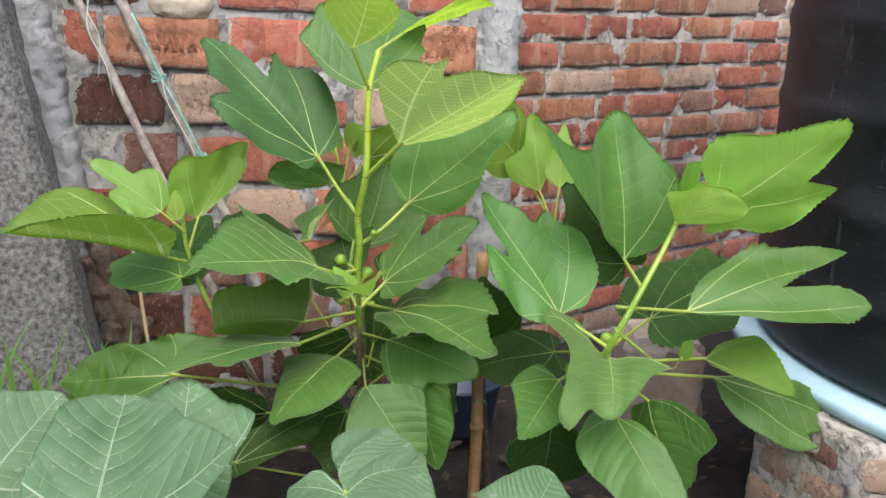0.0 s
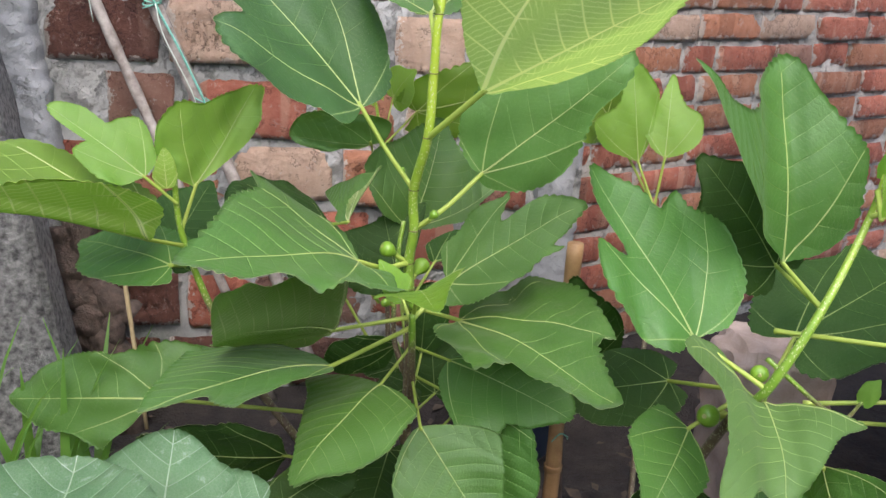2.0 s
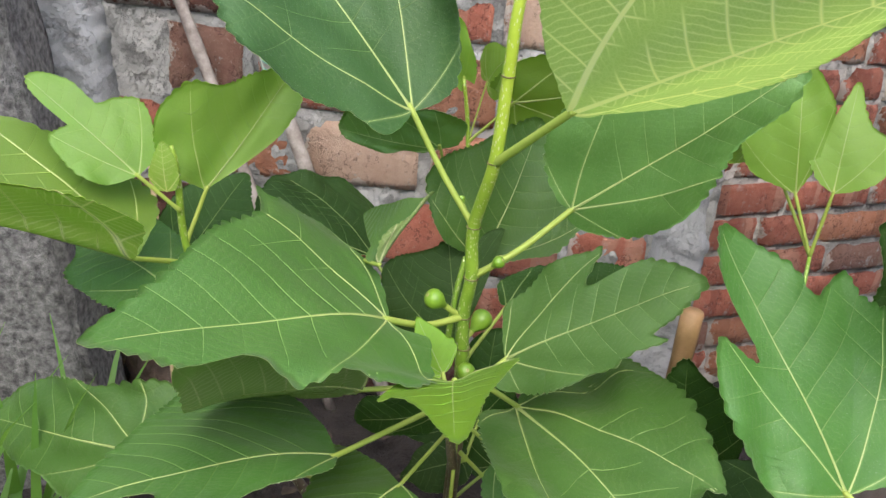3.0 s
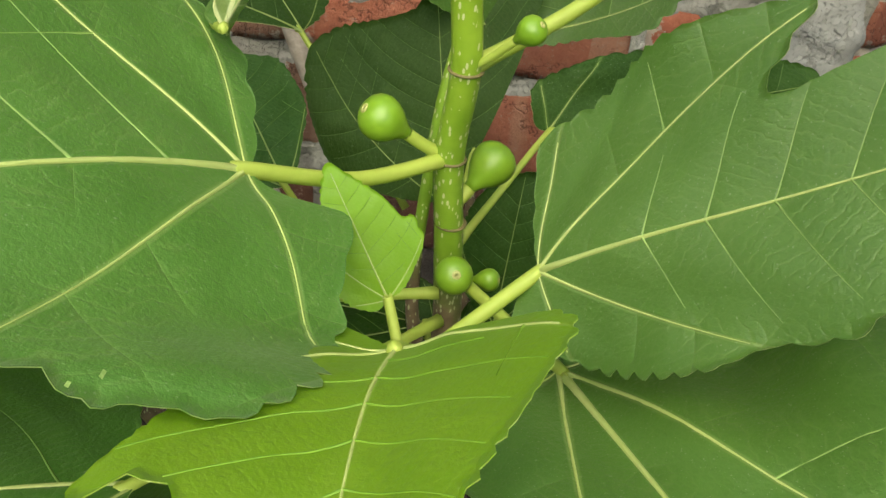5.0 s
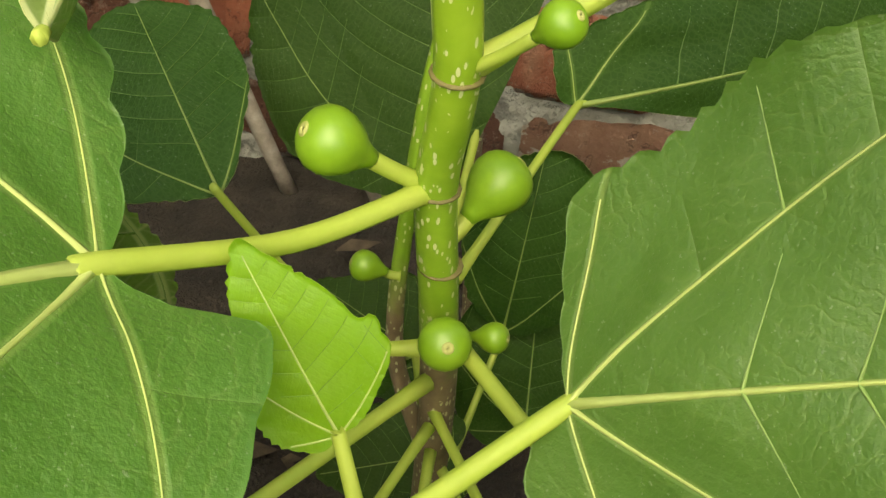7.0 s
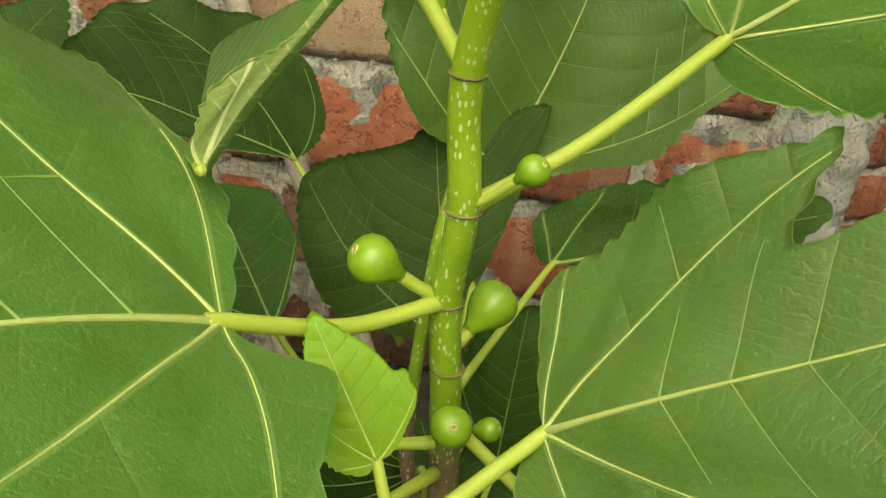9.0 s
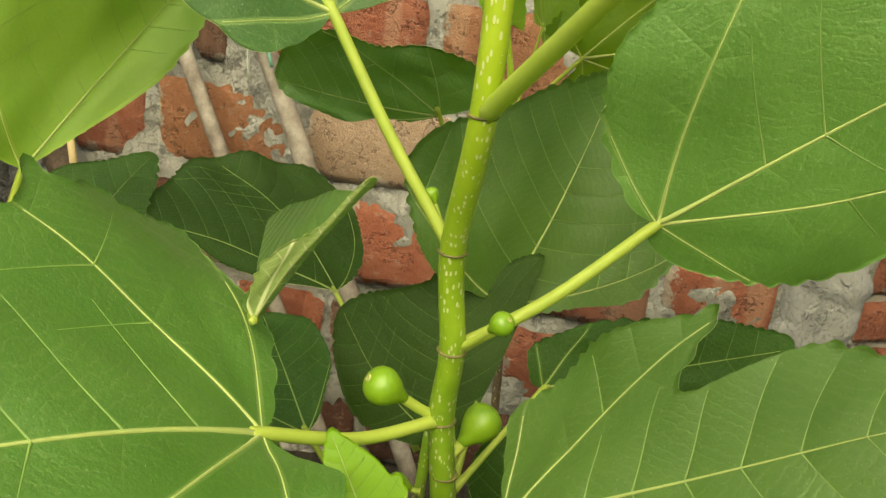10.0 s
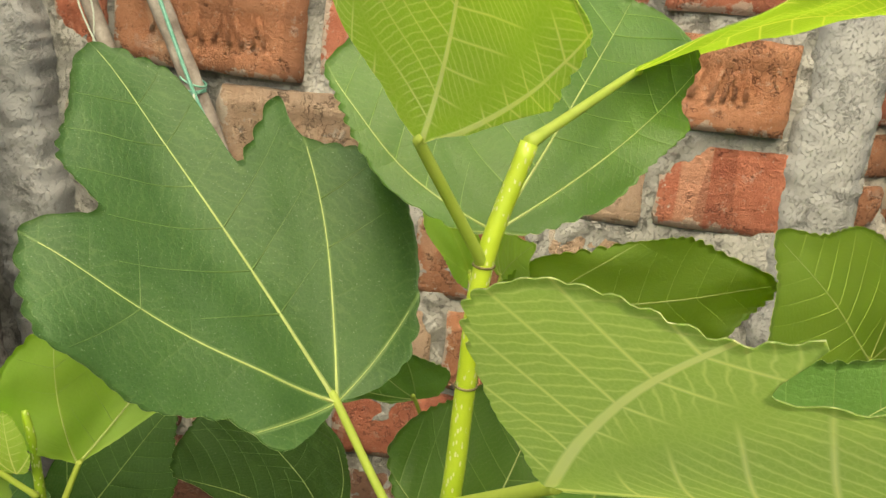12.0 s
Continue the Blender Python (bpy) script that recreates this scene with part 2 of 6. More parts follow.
VEIN = vein_material("leaf_vein", (0.42, 0.5, 0.16), (0.5, 0.57, 0.22), (0.7, 0.85, 0.3))
# dimmer copy of VEIN, with the same foliage shade put into its colour
VEIN_SHADED = vein_material("old_leaf_vein", (0.27, 0.36, 0.10), (0.34, 0.42, 0.14), (0.6, 0.75, 0.25))
VEIN_SQUASH = vein_material("pumpkin_vein", (0.22, 0.33, 0.17), (0.3, 0.41, 0.23), (0.5, 0.7, 0.3))
FINE = {m.name: vein_material("fine_" + m.name.replace("upper", "vein"), a, b, c) for m, a, b, c in (
    (LEAF, (0.17, 0.28, 0.07), (0.22, 0.34, 0.095), (0.45, 0.7, 0.12)),
    (GREY, (0.22, 0.33, 0.10), (0.28, 0.39, 0.13), (0.5, 0.72, 0.15)),
    (HALF_LIT, (0.195, 0.305, 0.085), (0.25, 0.365, 0.11), (0.47, 0.71, 0.13)),
    (SHADED, (0.075, 0.145, 0.035), (0.10, 0.18, 0.045), (0.3, 0.5, 0.08)),
    (SHEEN, (0.085, 0.16, 0.042), (0.11, 0.195, 0.055), (0.32, 0.52, 0.09)),
    (MID, (0.25, 0.36, 0.06), (0.30, 0.42, 0.08), (0.55, 0.78, 0.12)),
    (LIME, (0.14, 0.285, 0.018), (0.19, 0.34, 0.028), (0.3, 0.5, 0.05)),
    (YOUNG, (0.22, 0.37, 0.07), (0.28, 0.43, 0.10), (0.50, 0.74, 0.13)),
    (SQUASH, (0.16, 0.26, 0.13), (0.2, 0.31, 0.16), (0.45, 0.65, 0.25)),
)}
PETIOLE = vein_material("petiole", (0.36, 0.46, 0.075), (0.45, 0.54, 0.115), (0.65, 0.8, 0.18))


def stem_material():
    m, nt, p = material("green_stem")
    tc = nt.nodes.new("ShaderNodeTexCoord")
    sep = nt.nodes.new("ShaderNodeSeparateXYZ")
    nt.links.new(tc.outputs["Object"], sep.inputs[0])
    # woody and brown low down on the old wood, fresh green higher up
    old = node(nt, "ShaderNodeMapRange")
    nt.links.new(maths(nt, "ADD", sep.outputs["Z"], maths(nt, "MULTIPLY", noise_of(nt, 60.0), 0.06)), old.inputs["Value"])
    old.inputs["From Min"].default_value, old.inputs["From Max"].default_value = 0.485, 0.525
    green = ramp(nt, noise_of(nt, 45.0), [(0.3, (0.12, 0.235, 0.016)), (0.7, (0.19, 0.32, 0.03))])
    brown = ramp(nt, noise_of(nt, 90.0), [(0.3, (0.10, 0.07, 0.04)), (0.7, (0.2, 0.15, 0.09))])
    fresh = node(nt, "ShaderNodeMapRange")
    nt.links.new(sep.outputs["Z"], fresh.inputs["Value"])
    fresh.inputs["From Min"].default_value, fresh.inputs["From Max"].default_value = 0.55, 0.85
    green = mix(nt, fresh.outputs[0], green, ramp(nt, noise_of(nt, 45.0), [(0.3, (0.29, 0.40, 0.025)), (0.7, (0.37, 0.47, 0.045))]))
    col = mix(nt, old.outputs[0], brown, green)
    mp = node(nt, "ShaderNodeMapping", Scale=(420.0, 420.0, 150.0))
    nt.links.new(tc.outputs["Object"], mp.inputs[0])
    vor = node(nt, "ShaderNodeTexVoronoi", Scale=1.0)
    nt.links.new(mp.outputs[0], vor.inputs["Vector"])
    dot = maths(nt, "LESS_THAN", vor.outputs["Distance"], 0.27)
    thin = maths(nt, "GREATER_THAN", noise_of(nt, 130.0, 2.0), 0.43)
    col = mix(nt, maths(nt, "MULTIPLY", maths(nt, "MULTIPLY", dot, thin), 0.8), col, (0.5, 0.52, 0.3))
    nt.links.new(col, p.inputs["Base Color"])
    p.inputs["Roughness"].default_value = 0.42
    bump(nt, maths(nt, "ADD", noise_of(nt, 120.0), dot), 0.25, 0.001, p)
    return m


STEM = stem_material()
NODE_RING = plain("leaf_scar_ring", (0.07, 0.06, 0.02), (0.20, 0.17, 0.06), 0.7, 150.0, 0.3)
FIG = plain("unripe_fig_skin", (0.13, 0.255, 0.015), (0.20, 0.34, 0.028), 0.38, 55.0, 0.1, 0.001)
FIG_EYE = plain("fig_eye", (0.3, 0.33, 0.1), (0.42, 0.4, 0.16), 0.7, 300.0, 0.4)


def brick_material(name, a, b, cement=0.25, bands=0.5):
    """Burnt clay: kiln-flash bands across the brick, lime and cement smears, pits and cracks with painted shade, soot;
    every brick a little different.
    """
    m, nt, p = material(name)
    tc = node(nt, "ShaderNodeTexCoord")
    shift = node(nt, "ShaderNodeVectorMath")
    shift.operation = "ADD"
    own = node(nt, "ShaderNodeCombineXYZ")
    nt.links.new(maths(nt, "MULTIPLY", rand(nt), 37.0), own.inputs[0])
    nt.links.new(maths(nt, "MULTIPLY", rand(nt), 11.0), own.inputs[1])
    nt.links.new(maths(nt, "MULTIPLY", rand(nt), 23.0), own.inputs[2])
    nt.links.new(tc.outputs["Object"], shift.inputs[0])
    nt.links.new(own.outputs[0], shift.inputs[1])

    def spots(scale, detail, rough, lo, hi, stretch=None):
        n = node(nt, "ShaderNodeTexNoise")
        n.inputs["Scale"].default_value, n.inputs["Detail"].default_value, n.inputs["Roughness"].default_value = scale, detail, rough
        at = shift.outputs[0]
        if stretch:
            long = node(nt, "ShaderNodeVectorMath")
            long.operation = "MULTIPLY"
            long.inputs[1].default_value = stretch
            nt.links.new(at, long.inputs[0])
            at = long.outputs[0]
        nt.links.new(at, n.inputs["Vector"])
        if lo is None:
            return n.outputs[0]
        return ramp(nt, n.outputs[0], [(lo, (0, 0, 0)), (hi, (1, 1, 1))])

    def over(col, fac, amount, to):
        return mix(nt, maths(nt, "MULTIPLY", fac, amount), col, to)

    col = ramp(nt, spots(26.0, 6.0, 0.7, None, None), [(0.3, a), (0.7, b)])
    col = over(col, spots(13.0, 1.0, 0.4, 0.60, 0.62, (1.0, 0.0, 0.12)), 1.2 * bands, tuple(0.5 * c + d for c, d in zip(b, (0.36, 0.27, 0.19))))
    col = over(col, spots(15.0, 1.0, 0.4, 0.60, 0.62, (1.0, 0.3, 0.1)), bands, tuple(0.6 * c for c in a))
    grain = spots(420.0, 4.0, 0.7, None, None)
    col = over(col, grain, 0.4, tuple(0.5 * c for c in a))
    col = over(col, spots(75.0, 6.0, 0.8, 0.57, 0.66), 0.5, (0.52, 0.40, 0.32))
    col = over(col, spots(17.0, 6.0, 0.72, 0.60, 0.65), cement, (0.50, 0.47, 0.42))
    # crevice shade painted into the colour of pits and cracks, besides their relief
    pit = spots(60.0, 6.0, 0.75, 0.60, 0.68)
    col = over(col, pit, 0.7, tuple(0.3 * c for c in a))
    folds = spots(16.0, 4.0, 0.7, None, None)
    crack = ramp(nt, maths(nt, "ABSOLUTE", maths(nt, "SUBTRACT", folds, 0.43)), [(0.003, (1, 1, 1)), (0.014, (0, 0, 0))])
    col = over(col, crack, 0.6, tuple(0.25 * c for c in a))
    # lime left on the ends and along the foot
    sep = node(nt, "ShaderNodeSeparateXYZ")
    nt.links.new(tc.outputs["Object"], sep.inputs[0])
    ragged = maths(nt, "MULTIPLY", maths(nt, "SUBTRACT", spots(40.0, 5.0, 0.7, None, None), 0.42), 0.09)
    for axis, amount in ((0, 0.8), (2, 0.6)):
        rim = ramp(nt, maths(nt, "SUBTRACT", ragged, sep.outputs[axis]), [(0.0, (0, 0, 0)), (0.003, (1, 1, 1))])
        col = over(col, rim, amount, (0.56, 0.51, 0.44))
    col = over(col, spots(9.0, 5.0, 0.7, 0.57, 0.76), 0.25, (0.10, 0.06, 0.05))
    hue = node(nt, "ShaderNodeHueSaturation")
    nt.links.new(col, hue.inputs["Color"])
    nt.links.new(maths(nt, "ADD", 0.9, maths(nt, "MULTIPLY", rand(nt), 0.42)), hue.inputs["Value"])
    nt.links.new(hue.outputs[0], p.inputs["Base Color"])
    p.inputs["Roughness"].default_value = 0.9
    bump(nt, maths(nt, "ADD", maths(nt, "MULTIPLY", spots(48.0, 6.0, 0.72, None, None), 2.4), maths(nt, "SUBTRACT", grain, maths(nt, "ADD", crack, maths(nt, "MULTIPLY", pit, 1.3)))), 1.0, 0.010, p)
    return m


def cement_material(name, a, b, pits=0.6, size=1.0, bump_d=0.009):
    """Hand-thrown cement: cloudy greys, dark pits and cracks, pale sand grains."""
    m, nt, p = material(name)
    col = ramp(nt, noise_of(nt, 9.0 / size, 6.0, 0.7), [(0.3, a), (0.7, b)])
    pit = ramp(nt, noise_of(nt, 55.0 / size, 6.0, 0.75), [(0.36, (1, 1, 1)), (0.47, (0, 0, 0))])
    col = mix(nt, maths(nt, "MULTIPLY", pit, pits), col, tuple(0.28 * c for c in a))
    folds = noise_of(nt, 22.0 / size, 5.0, 0.65)
    crack = ramp(nt, maths(nt, "ABSOLUTE", maths(nt, "SUBTRACT", folds, 0.5)), [(0.004, (1, 1, 1)), (0.022, (0, 0, 0))])
    col = mix(nt, maths(nt, "MULTIPLY", crack, 0.9 * pits * pits), col, tuple(0.35 * c for c in a))
    sand = ramp(nt, noise_of(nt, 260.0, 4.0, 0.7), [(0.56, (0, 0, 0)), (0.66, (1, 1, 1))])
    col = mix(nt, maths(nt, "MULTIPLY", sand, 0.4), col, tuple(min(0.7, 1.35 * c) for c in b))
    nt.links.new(col, p.inputs["Base Color"])
    p.inputs["Roughness"].default_value = 0.95
    bump(nt, maths(nt, "SUBTRACT", maths(nt, "ADD", maths(nt, "MULTIPLY", folds, 1.5), maths(nt, "MULTIPLY", sand, 0.3)), maths(nt, "ADD", maths(nt, "MULTIPLY", pit, 0.7), maths(nt, "MULTIPLY", crack, 0.3 * pits))), 0.95, bump_d, p)
    return m


BRICK_RED = brick_material("red_brick", (0.44, 0.125, 0.072), (0.60, 0.235, 0.15))
BRICK_ORANGE = brick_material("orange_brick", (0.45, 0.18, 0.09), (0.58, 0.28, 0.165))
BRICK_DARK = brick_material("overburnt_brick", (0.12, 0.045, 0.030), (0.20, 0.080, 0.050), 0.15, 0.15)
BRICK_CREAM = brick_material("pale_brick", (0.50, 0.33, 0.225), (0.62, 0.46, 0.34), 0.6, 0.2)
BRICK_DULL = brick_material("weathered_brick", (0.29, 0.14, 0.095), (0.39, 0.23, 0.165), 0.8, 0.3)
MORTAR = cement_material("grey_mortar", (0.23, 0.23, 0.215), (0.39, 0.385, 0.36), 0.35, 1.8)
POINTING = cement_material("pale_sandy_pointing", (0.38, 0.35, 0.30), (0.60, 0.56, 0.50), 0.5, 1.0)
PLASTER = cement_material("grey_cement_plaster", (0.24, 0.245, 0.24), (0.38, 0.385, 0.38), 0.18, 3.0, 0.006)
CONCRETE = plain("weathered_concrete", (0.050, 0.049, 0.046), (0.31, 0.305, 0.285), 0.95, 85.0, 1.0, 0.008, fine=420.0)
SOIL = plain("dark_soil", (0.013, 0.010, 0.008), (0.045, 0.034, 0.026), 1.0, 22.0, 1.0, 0.02, fine=180.0)


def tank_material():
    """Black moulded plastic, dusty in bands and scuffed along and down the wall."""
    m, nt, p = material("black_plastic")
    tc = node(nt, "ShaderNodeTexCoord")

    def streaks(scale, stretch, lo, hi):
        n = node(nt, "ShaderNodeTexNoise")
        n.inputs["Scale"].default_value, n.inputs["Detail"].default_value, n.inputs["Roughness"].default_value = scale, 5.0, 0.7
        long = node(nt, "ShaderNodeVectorMath")
        long.operation = "MULTIPLY"
        long.inputs[1].default_value = stretch
        nt.links.new(tc.outputs["Object"], long.inputs[0])
        nt.links.new(long.outputs[0], n.inputs["Vector"])
        return ramp(nt, n.outputs[0], [(lo, (0, 0, 0)), (hi, (1, 1, 1))])

    col = ramp(nt, noise_of(nt, 5.0, 5.0), [(0.3, (0.007, 0.008, 0.010)), (0.7, (0.018, 0.020, 0.023))])
    for fac, amount in ((streaks(24.0, (1, 1, 9), 0.60, 0.68), 0.22), (streaks(40.0, (1, 1, 0.12), 0.63, 0.68), 0.25), (streaks(3.5, (1, 1, 2.5), 0.52, 0.75), 0.18)):
        col = mix(nt, maths(nt, "MULTIPLY", fac, amount), col, (0.16, 0.17, 0.18))
    nt.links.new(col, p.inputs["Base Color"])
    p.inputs["Roughness"].default_value, p.inputs["Specular IOR Level"].default_value = 0.45, 0.32
    bump(nt, noise_of(nt, 60.0, 4.0), 0.2, 0.002, p)
    return m


TANK = tank_material()
BLUE = plain("light_blue_paint", (0.36, 0.55, 0.63), (0.5, 0.68, 0.75), 0.6, 18.0, 0.3, 0.002)
BLUE_DARK = plain("dark_blue_plastic", (0.02, 0.035, 0.07), (0.03, 0.05, 0.09), 0.4, 10.0, 0.1)
BAMBOO = plain("dry_bamboo", (0.3, 0.17, 0.07), (0.46, 0.28, 0.13), 0.6, 35.0, 0.3, 0.002)
OLD_WOOD = plain("grey_dry_stick", (0.15, 0.12, 0.10), (0.46, 0.42, 0.37), 0.85, 32.0, 0.5, 0.002)
STRAW = plain("pale_cane", (0.42, 0.32, 0.16), (0.55, 0.43, 0.24), 0.7, 60.0, 0.3)
ROOT = plain("dark_root_bark", (0.05, 0.035, 0.025), (0.14, 0.10, 0.075), 0.9, 60.0, 1.0, 0.008)
STONE = plain("tan_stone", (0.32, 0.27, 0.2), (0.48, 0.42, 0.33), 0.9, 40.0, 0.6, 0.004)
TWINE = plain("green_plastic_twine", (0.10, 0.33, 0.24), (0.25, 0.5, 0.4), 0.5, 200.0, 0.2)
TWINE_PALE = plain("faded_twine", (0.4, 0.45, 0.38), (0.55, 0.6, 0.5), 0.6, 200.0, 0.2)
MUD = plain("pinkish_mud_plaster", (0.3, 0.23, 0.19), (0.44, 0.36, 0.31), 0.95, 25.0, 0.6, 0.006)
LITTER = plain("dead_leaf", (0.04, 0.028, 0.018), (0.11, 0.08, 0.05), 0.9, 60.0, 0.4)


# ---- building helpers ----
def mesh_of(name, verts, faces, mats, index=None, smooth=True):
    me = bpy.data.meshes.new(name)
    me.from_pydata([tuple(v) for v in verts], [], faces)
    for m in mats if isinstance(mats, (list, tuple)) else [mats]:
        me.materials.append(m)
    if index:
        me.polygons.foreach_set("material_index", index)
    me.polygons.foreach_set("use_smooth", [smooth] * len(me.polygons))
    me.update()
    return me


def world_of(ob):
    return world_of(ob.parent) @ ob.matrix_parent_inverse @ ob.matrix_basis if ob.parent else ob.matrix_basis.copy()


def put(name, me, parent=None, label=""):
    ob = new(name, me)
    if parent:
        ob.parent = parent
        ob.matrix_parent_inverse = world_of(parent).inverted()
    if label:
        tagged(ob, label)
    return ob


def thing(name, at, label, category, group="", kind=""):
    ob = new(name)
    ob.empty_display_size = 0.05
    ob.location = at
    ob.matrix_basis = Matrix.Translation(at)
    return tagged(ob, label, category, group, kind)


def curve_points(pts, n):
    """Catmull-Rom through the points, n steps a span."""
    p = [np.array(q, float) for q in pts]
    p = [2 * p[0] - p[1]] + p + [2 * p[-1] - p[-2]]
    out = []
    for i in range(1, len(p) - 2):
        for k in range(n):
            t = k / n
            a, b, c, d = p[i - 1 : i + 3]
            out.append(0.5 * (2 * b + (c - a) * t + (2 * a - 5 * b + 4 * c - d) * t**2 + (3 * b - a - 3 * c + d) * t**3))
    out.append(p[-2])
    return out


def even_curve(pts, n):
    """A smooth line through unevenly spaced points of a plane, n steps a span, without overshoot."""
    p = [np.array(q, float) for q in pts]
    p = [2 * p[0] - p[1]] + p + [2 * p[-1] - p[-2]]
    out = []
    for i in range(1, len(p) - 2):
        a, b, c, d = p[i - 1 : i + 3]
        h0, h1, h2 = (max(1e-6, float(np.linalg.norm(q)) ** 0.5) for q in (b - a, c - b, d - c))
        m1 = h1 * ((b - a) / h0 - (c - a) / (h0 + h1) + (c - b) / h1)
        m2 = h1 * ((c - b) / h1 - (d - b) / (h1 + h2) + (d - c) / h2)
        for k in range(n):
            t = k / n
            out.append((2 * t**3 - 3 * t**2 + 1) * b + (t**3 - 2 * t**2 + t) * m1 + (3 * t**2 - 2 * t**3) * c + (t**3 - t**2) * m2)
    out.append(p[-2])
    return out


def tube(points, radii, sides=8, caps=True):
    """Vertices and faces of a round bar along the points."""
    pts = [np.array(q, float) for q in points]
    verts, faces = [], []
    ref = np.array((0.31, 0.87, 0.38))
    for i, q in enumerate(pts):
        d = pts[min(i + 1, len(pts) - 1)] - pts[max(i - 1, 0)]
        d = d / (np.linalg.norm(d) + 1e-9)
        u = np.cross(d, ref)
        u /= np.linalg.norm(u) + 1e-9
        w = np.cross(d, u)
        for k in range(sides):
            a = 2 * math.pi * k / sides
            verts.append(q + radii[i] * (u * math.cos(a) + w * math.sin(a)))
    for i in range(len(pts) - 1):
        for k in range(sides):
            j = (k + 1) % sides
            faces.append((i * sides + k, i * sides + j, (i + 1) * sides + j, (i + 1) * sides + k))
    if caps:
        faces.append(tuple(range(sides))[::-1])
        faces.append(tuple((len(pts) - 1) * sides + k for k in range(sides)))
    return verts, faces


def bar(name, pts, r0, r1, mat, parent=None, label="", sides=8, steps=6, swell=0.0, wobble=0.0, seed=1):
    path = curve_points(pts, steps)
    rng = random.Random(seed)
    n = len(path)
    radii = [(r0 + (r1 - r0) * i / (n - 1)) * (1 + swell * (math.exp(-((i / (n - 1)) * 14) ** 2) + math.exp(-((1 - i / (n - 1)) * 14) ** 2))) * (1 + wobble * rng.uniform(-1, 1)) for i in range(n)]
    v, f = tube(path, radii, sides)
    return put(name, mesh_of(name, v, f, mat), parent, label)


BOW = 0.5
# fixed point on the camera's side that the leaf blades are turned to face
VIEW_POINT = np.array((0.0, 0.7, 1.1))


def inside(poly, x, y):
    hit, j = False, len(poly) - 1
    for i in range(len(poly)):
        xi, yi = poly[i]
        xj, yj = poly[j]
        if (yi > y) != (yj > y) and x < (xj - xi) * (y - yi) / (yj - yi + 1e-12) + xi:
            hit = not hit
        j = i
    return hit


def side_veins(nominal, turns, poly, L, scale):
    """The finer veins that leave the main ones at a slant and bow towards the tip: lines of points in the leaf's plane, with radii."""
    lines = []
    for q, a0 in enumerate(nominal[:3]):
        for sgn in (1, -1):
            t1, t2 = turns[1 if (a0 > 0 or (a0 == 0 and sgn > 0)) else -1]
            if q == 0:
                lo, hi = 0.0, 0.86 * t1
            elif a0 * sgn > 0:
                lo, hi = t1, 0.5 * (t1 + t2)
            else:
                lo, hi = 0.55 * t1, t1
            for j in range(1, 9):
                start, pts = j * 0.115, []  # in step with the puckers of the blade
                for k in range(20):
                    out = 0.026 * k
                    along = start + 0.62 * out + 0.6 * out * out
                    far, off = math.hypot(along, out), math.atan2(out, along)
                    turn_ = abs(a0) + off if (a0 * sgn > 0 or q == 0) else abs(a0) - off
                    if not lo - 0.001 <= turn_ <= hi or far > 1.3:
                        break
                    real = turn_ * (1 + BOW * max(0.0, 1 - far)) * (math.copysign(1.0, a0) if q else sgn)
                    x, y = far * L * math.cos(real), far * L * math.sin(real)
                    if not inside(poly, x * 1.015, y * 1.015):
                        break
                    pts.append((x, y))
                if len(pts) > 4 - (j > 5):
                    lines.append((pts, 0.00040 * scale * (1.15 - 0.08 * j), 0.00014))
    return lines


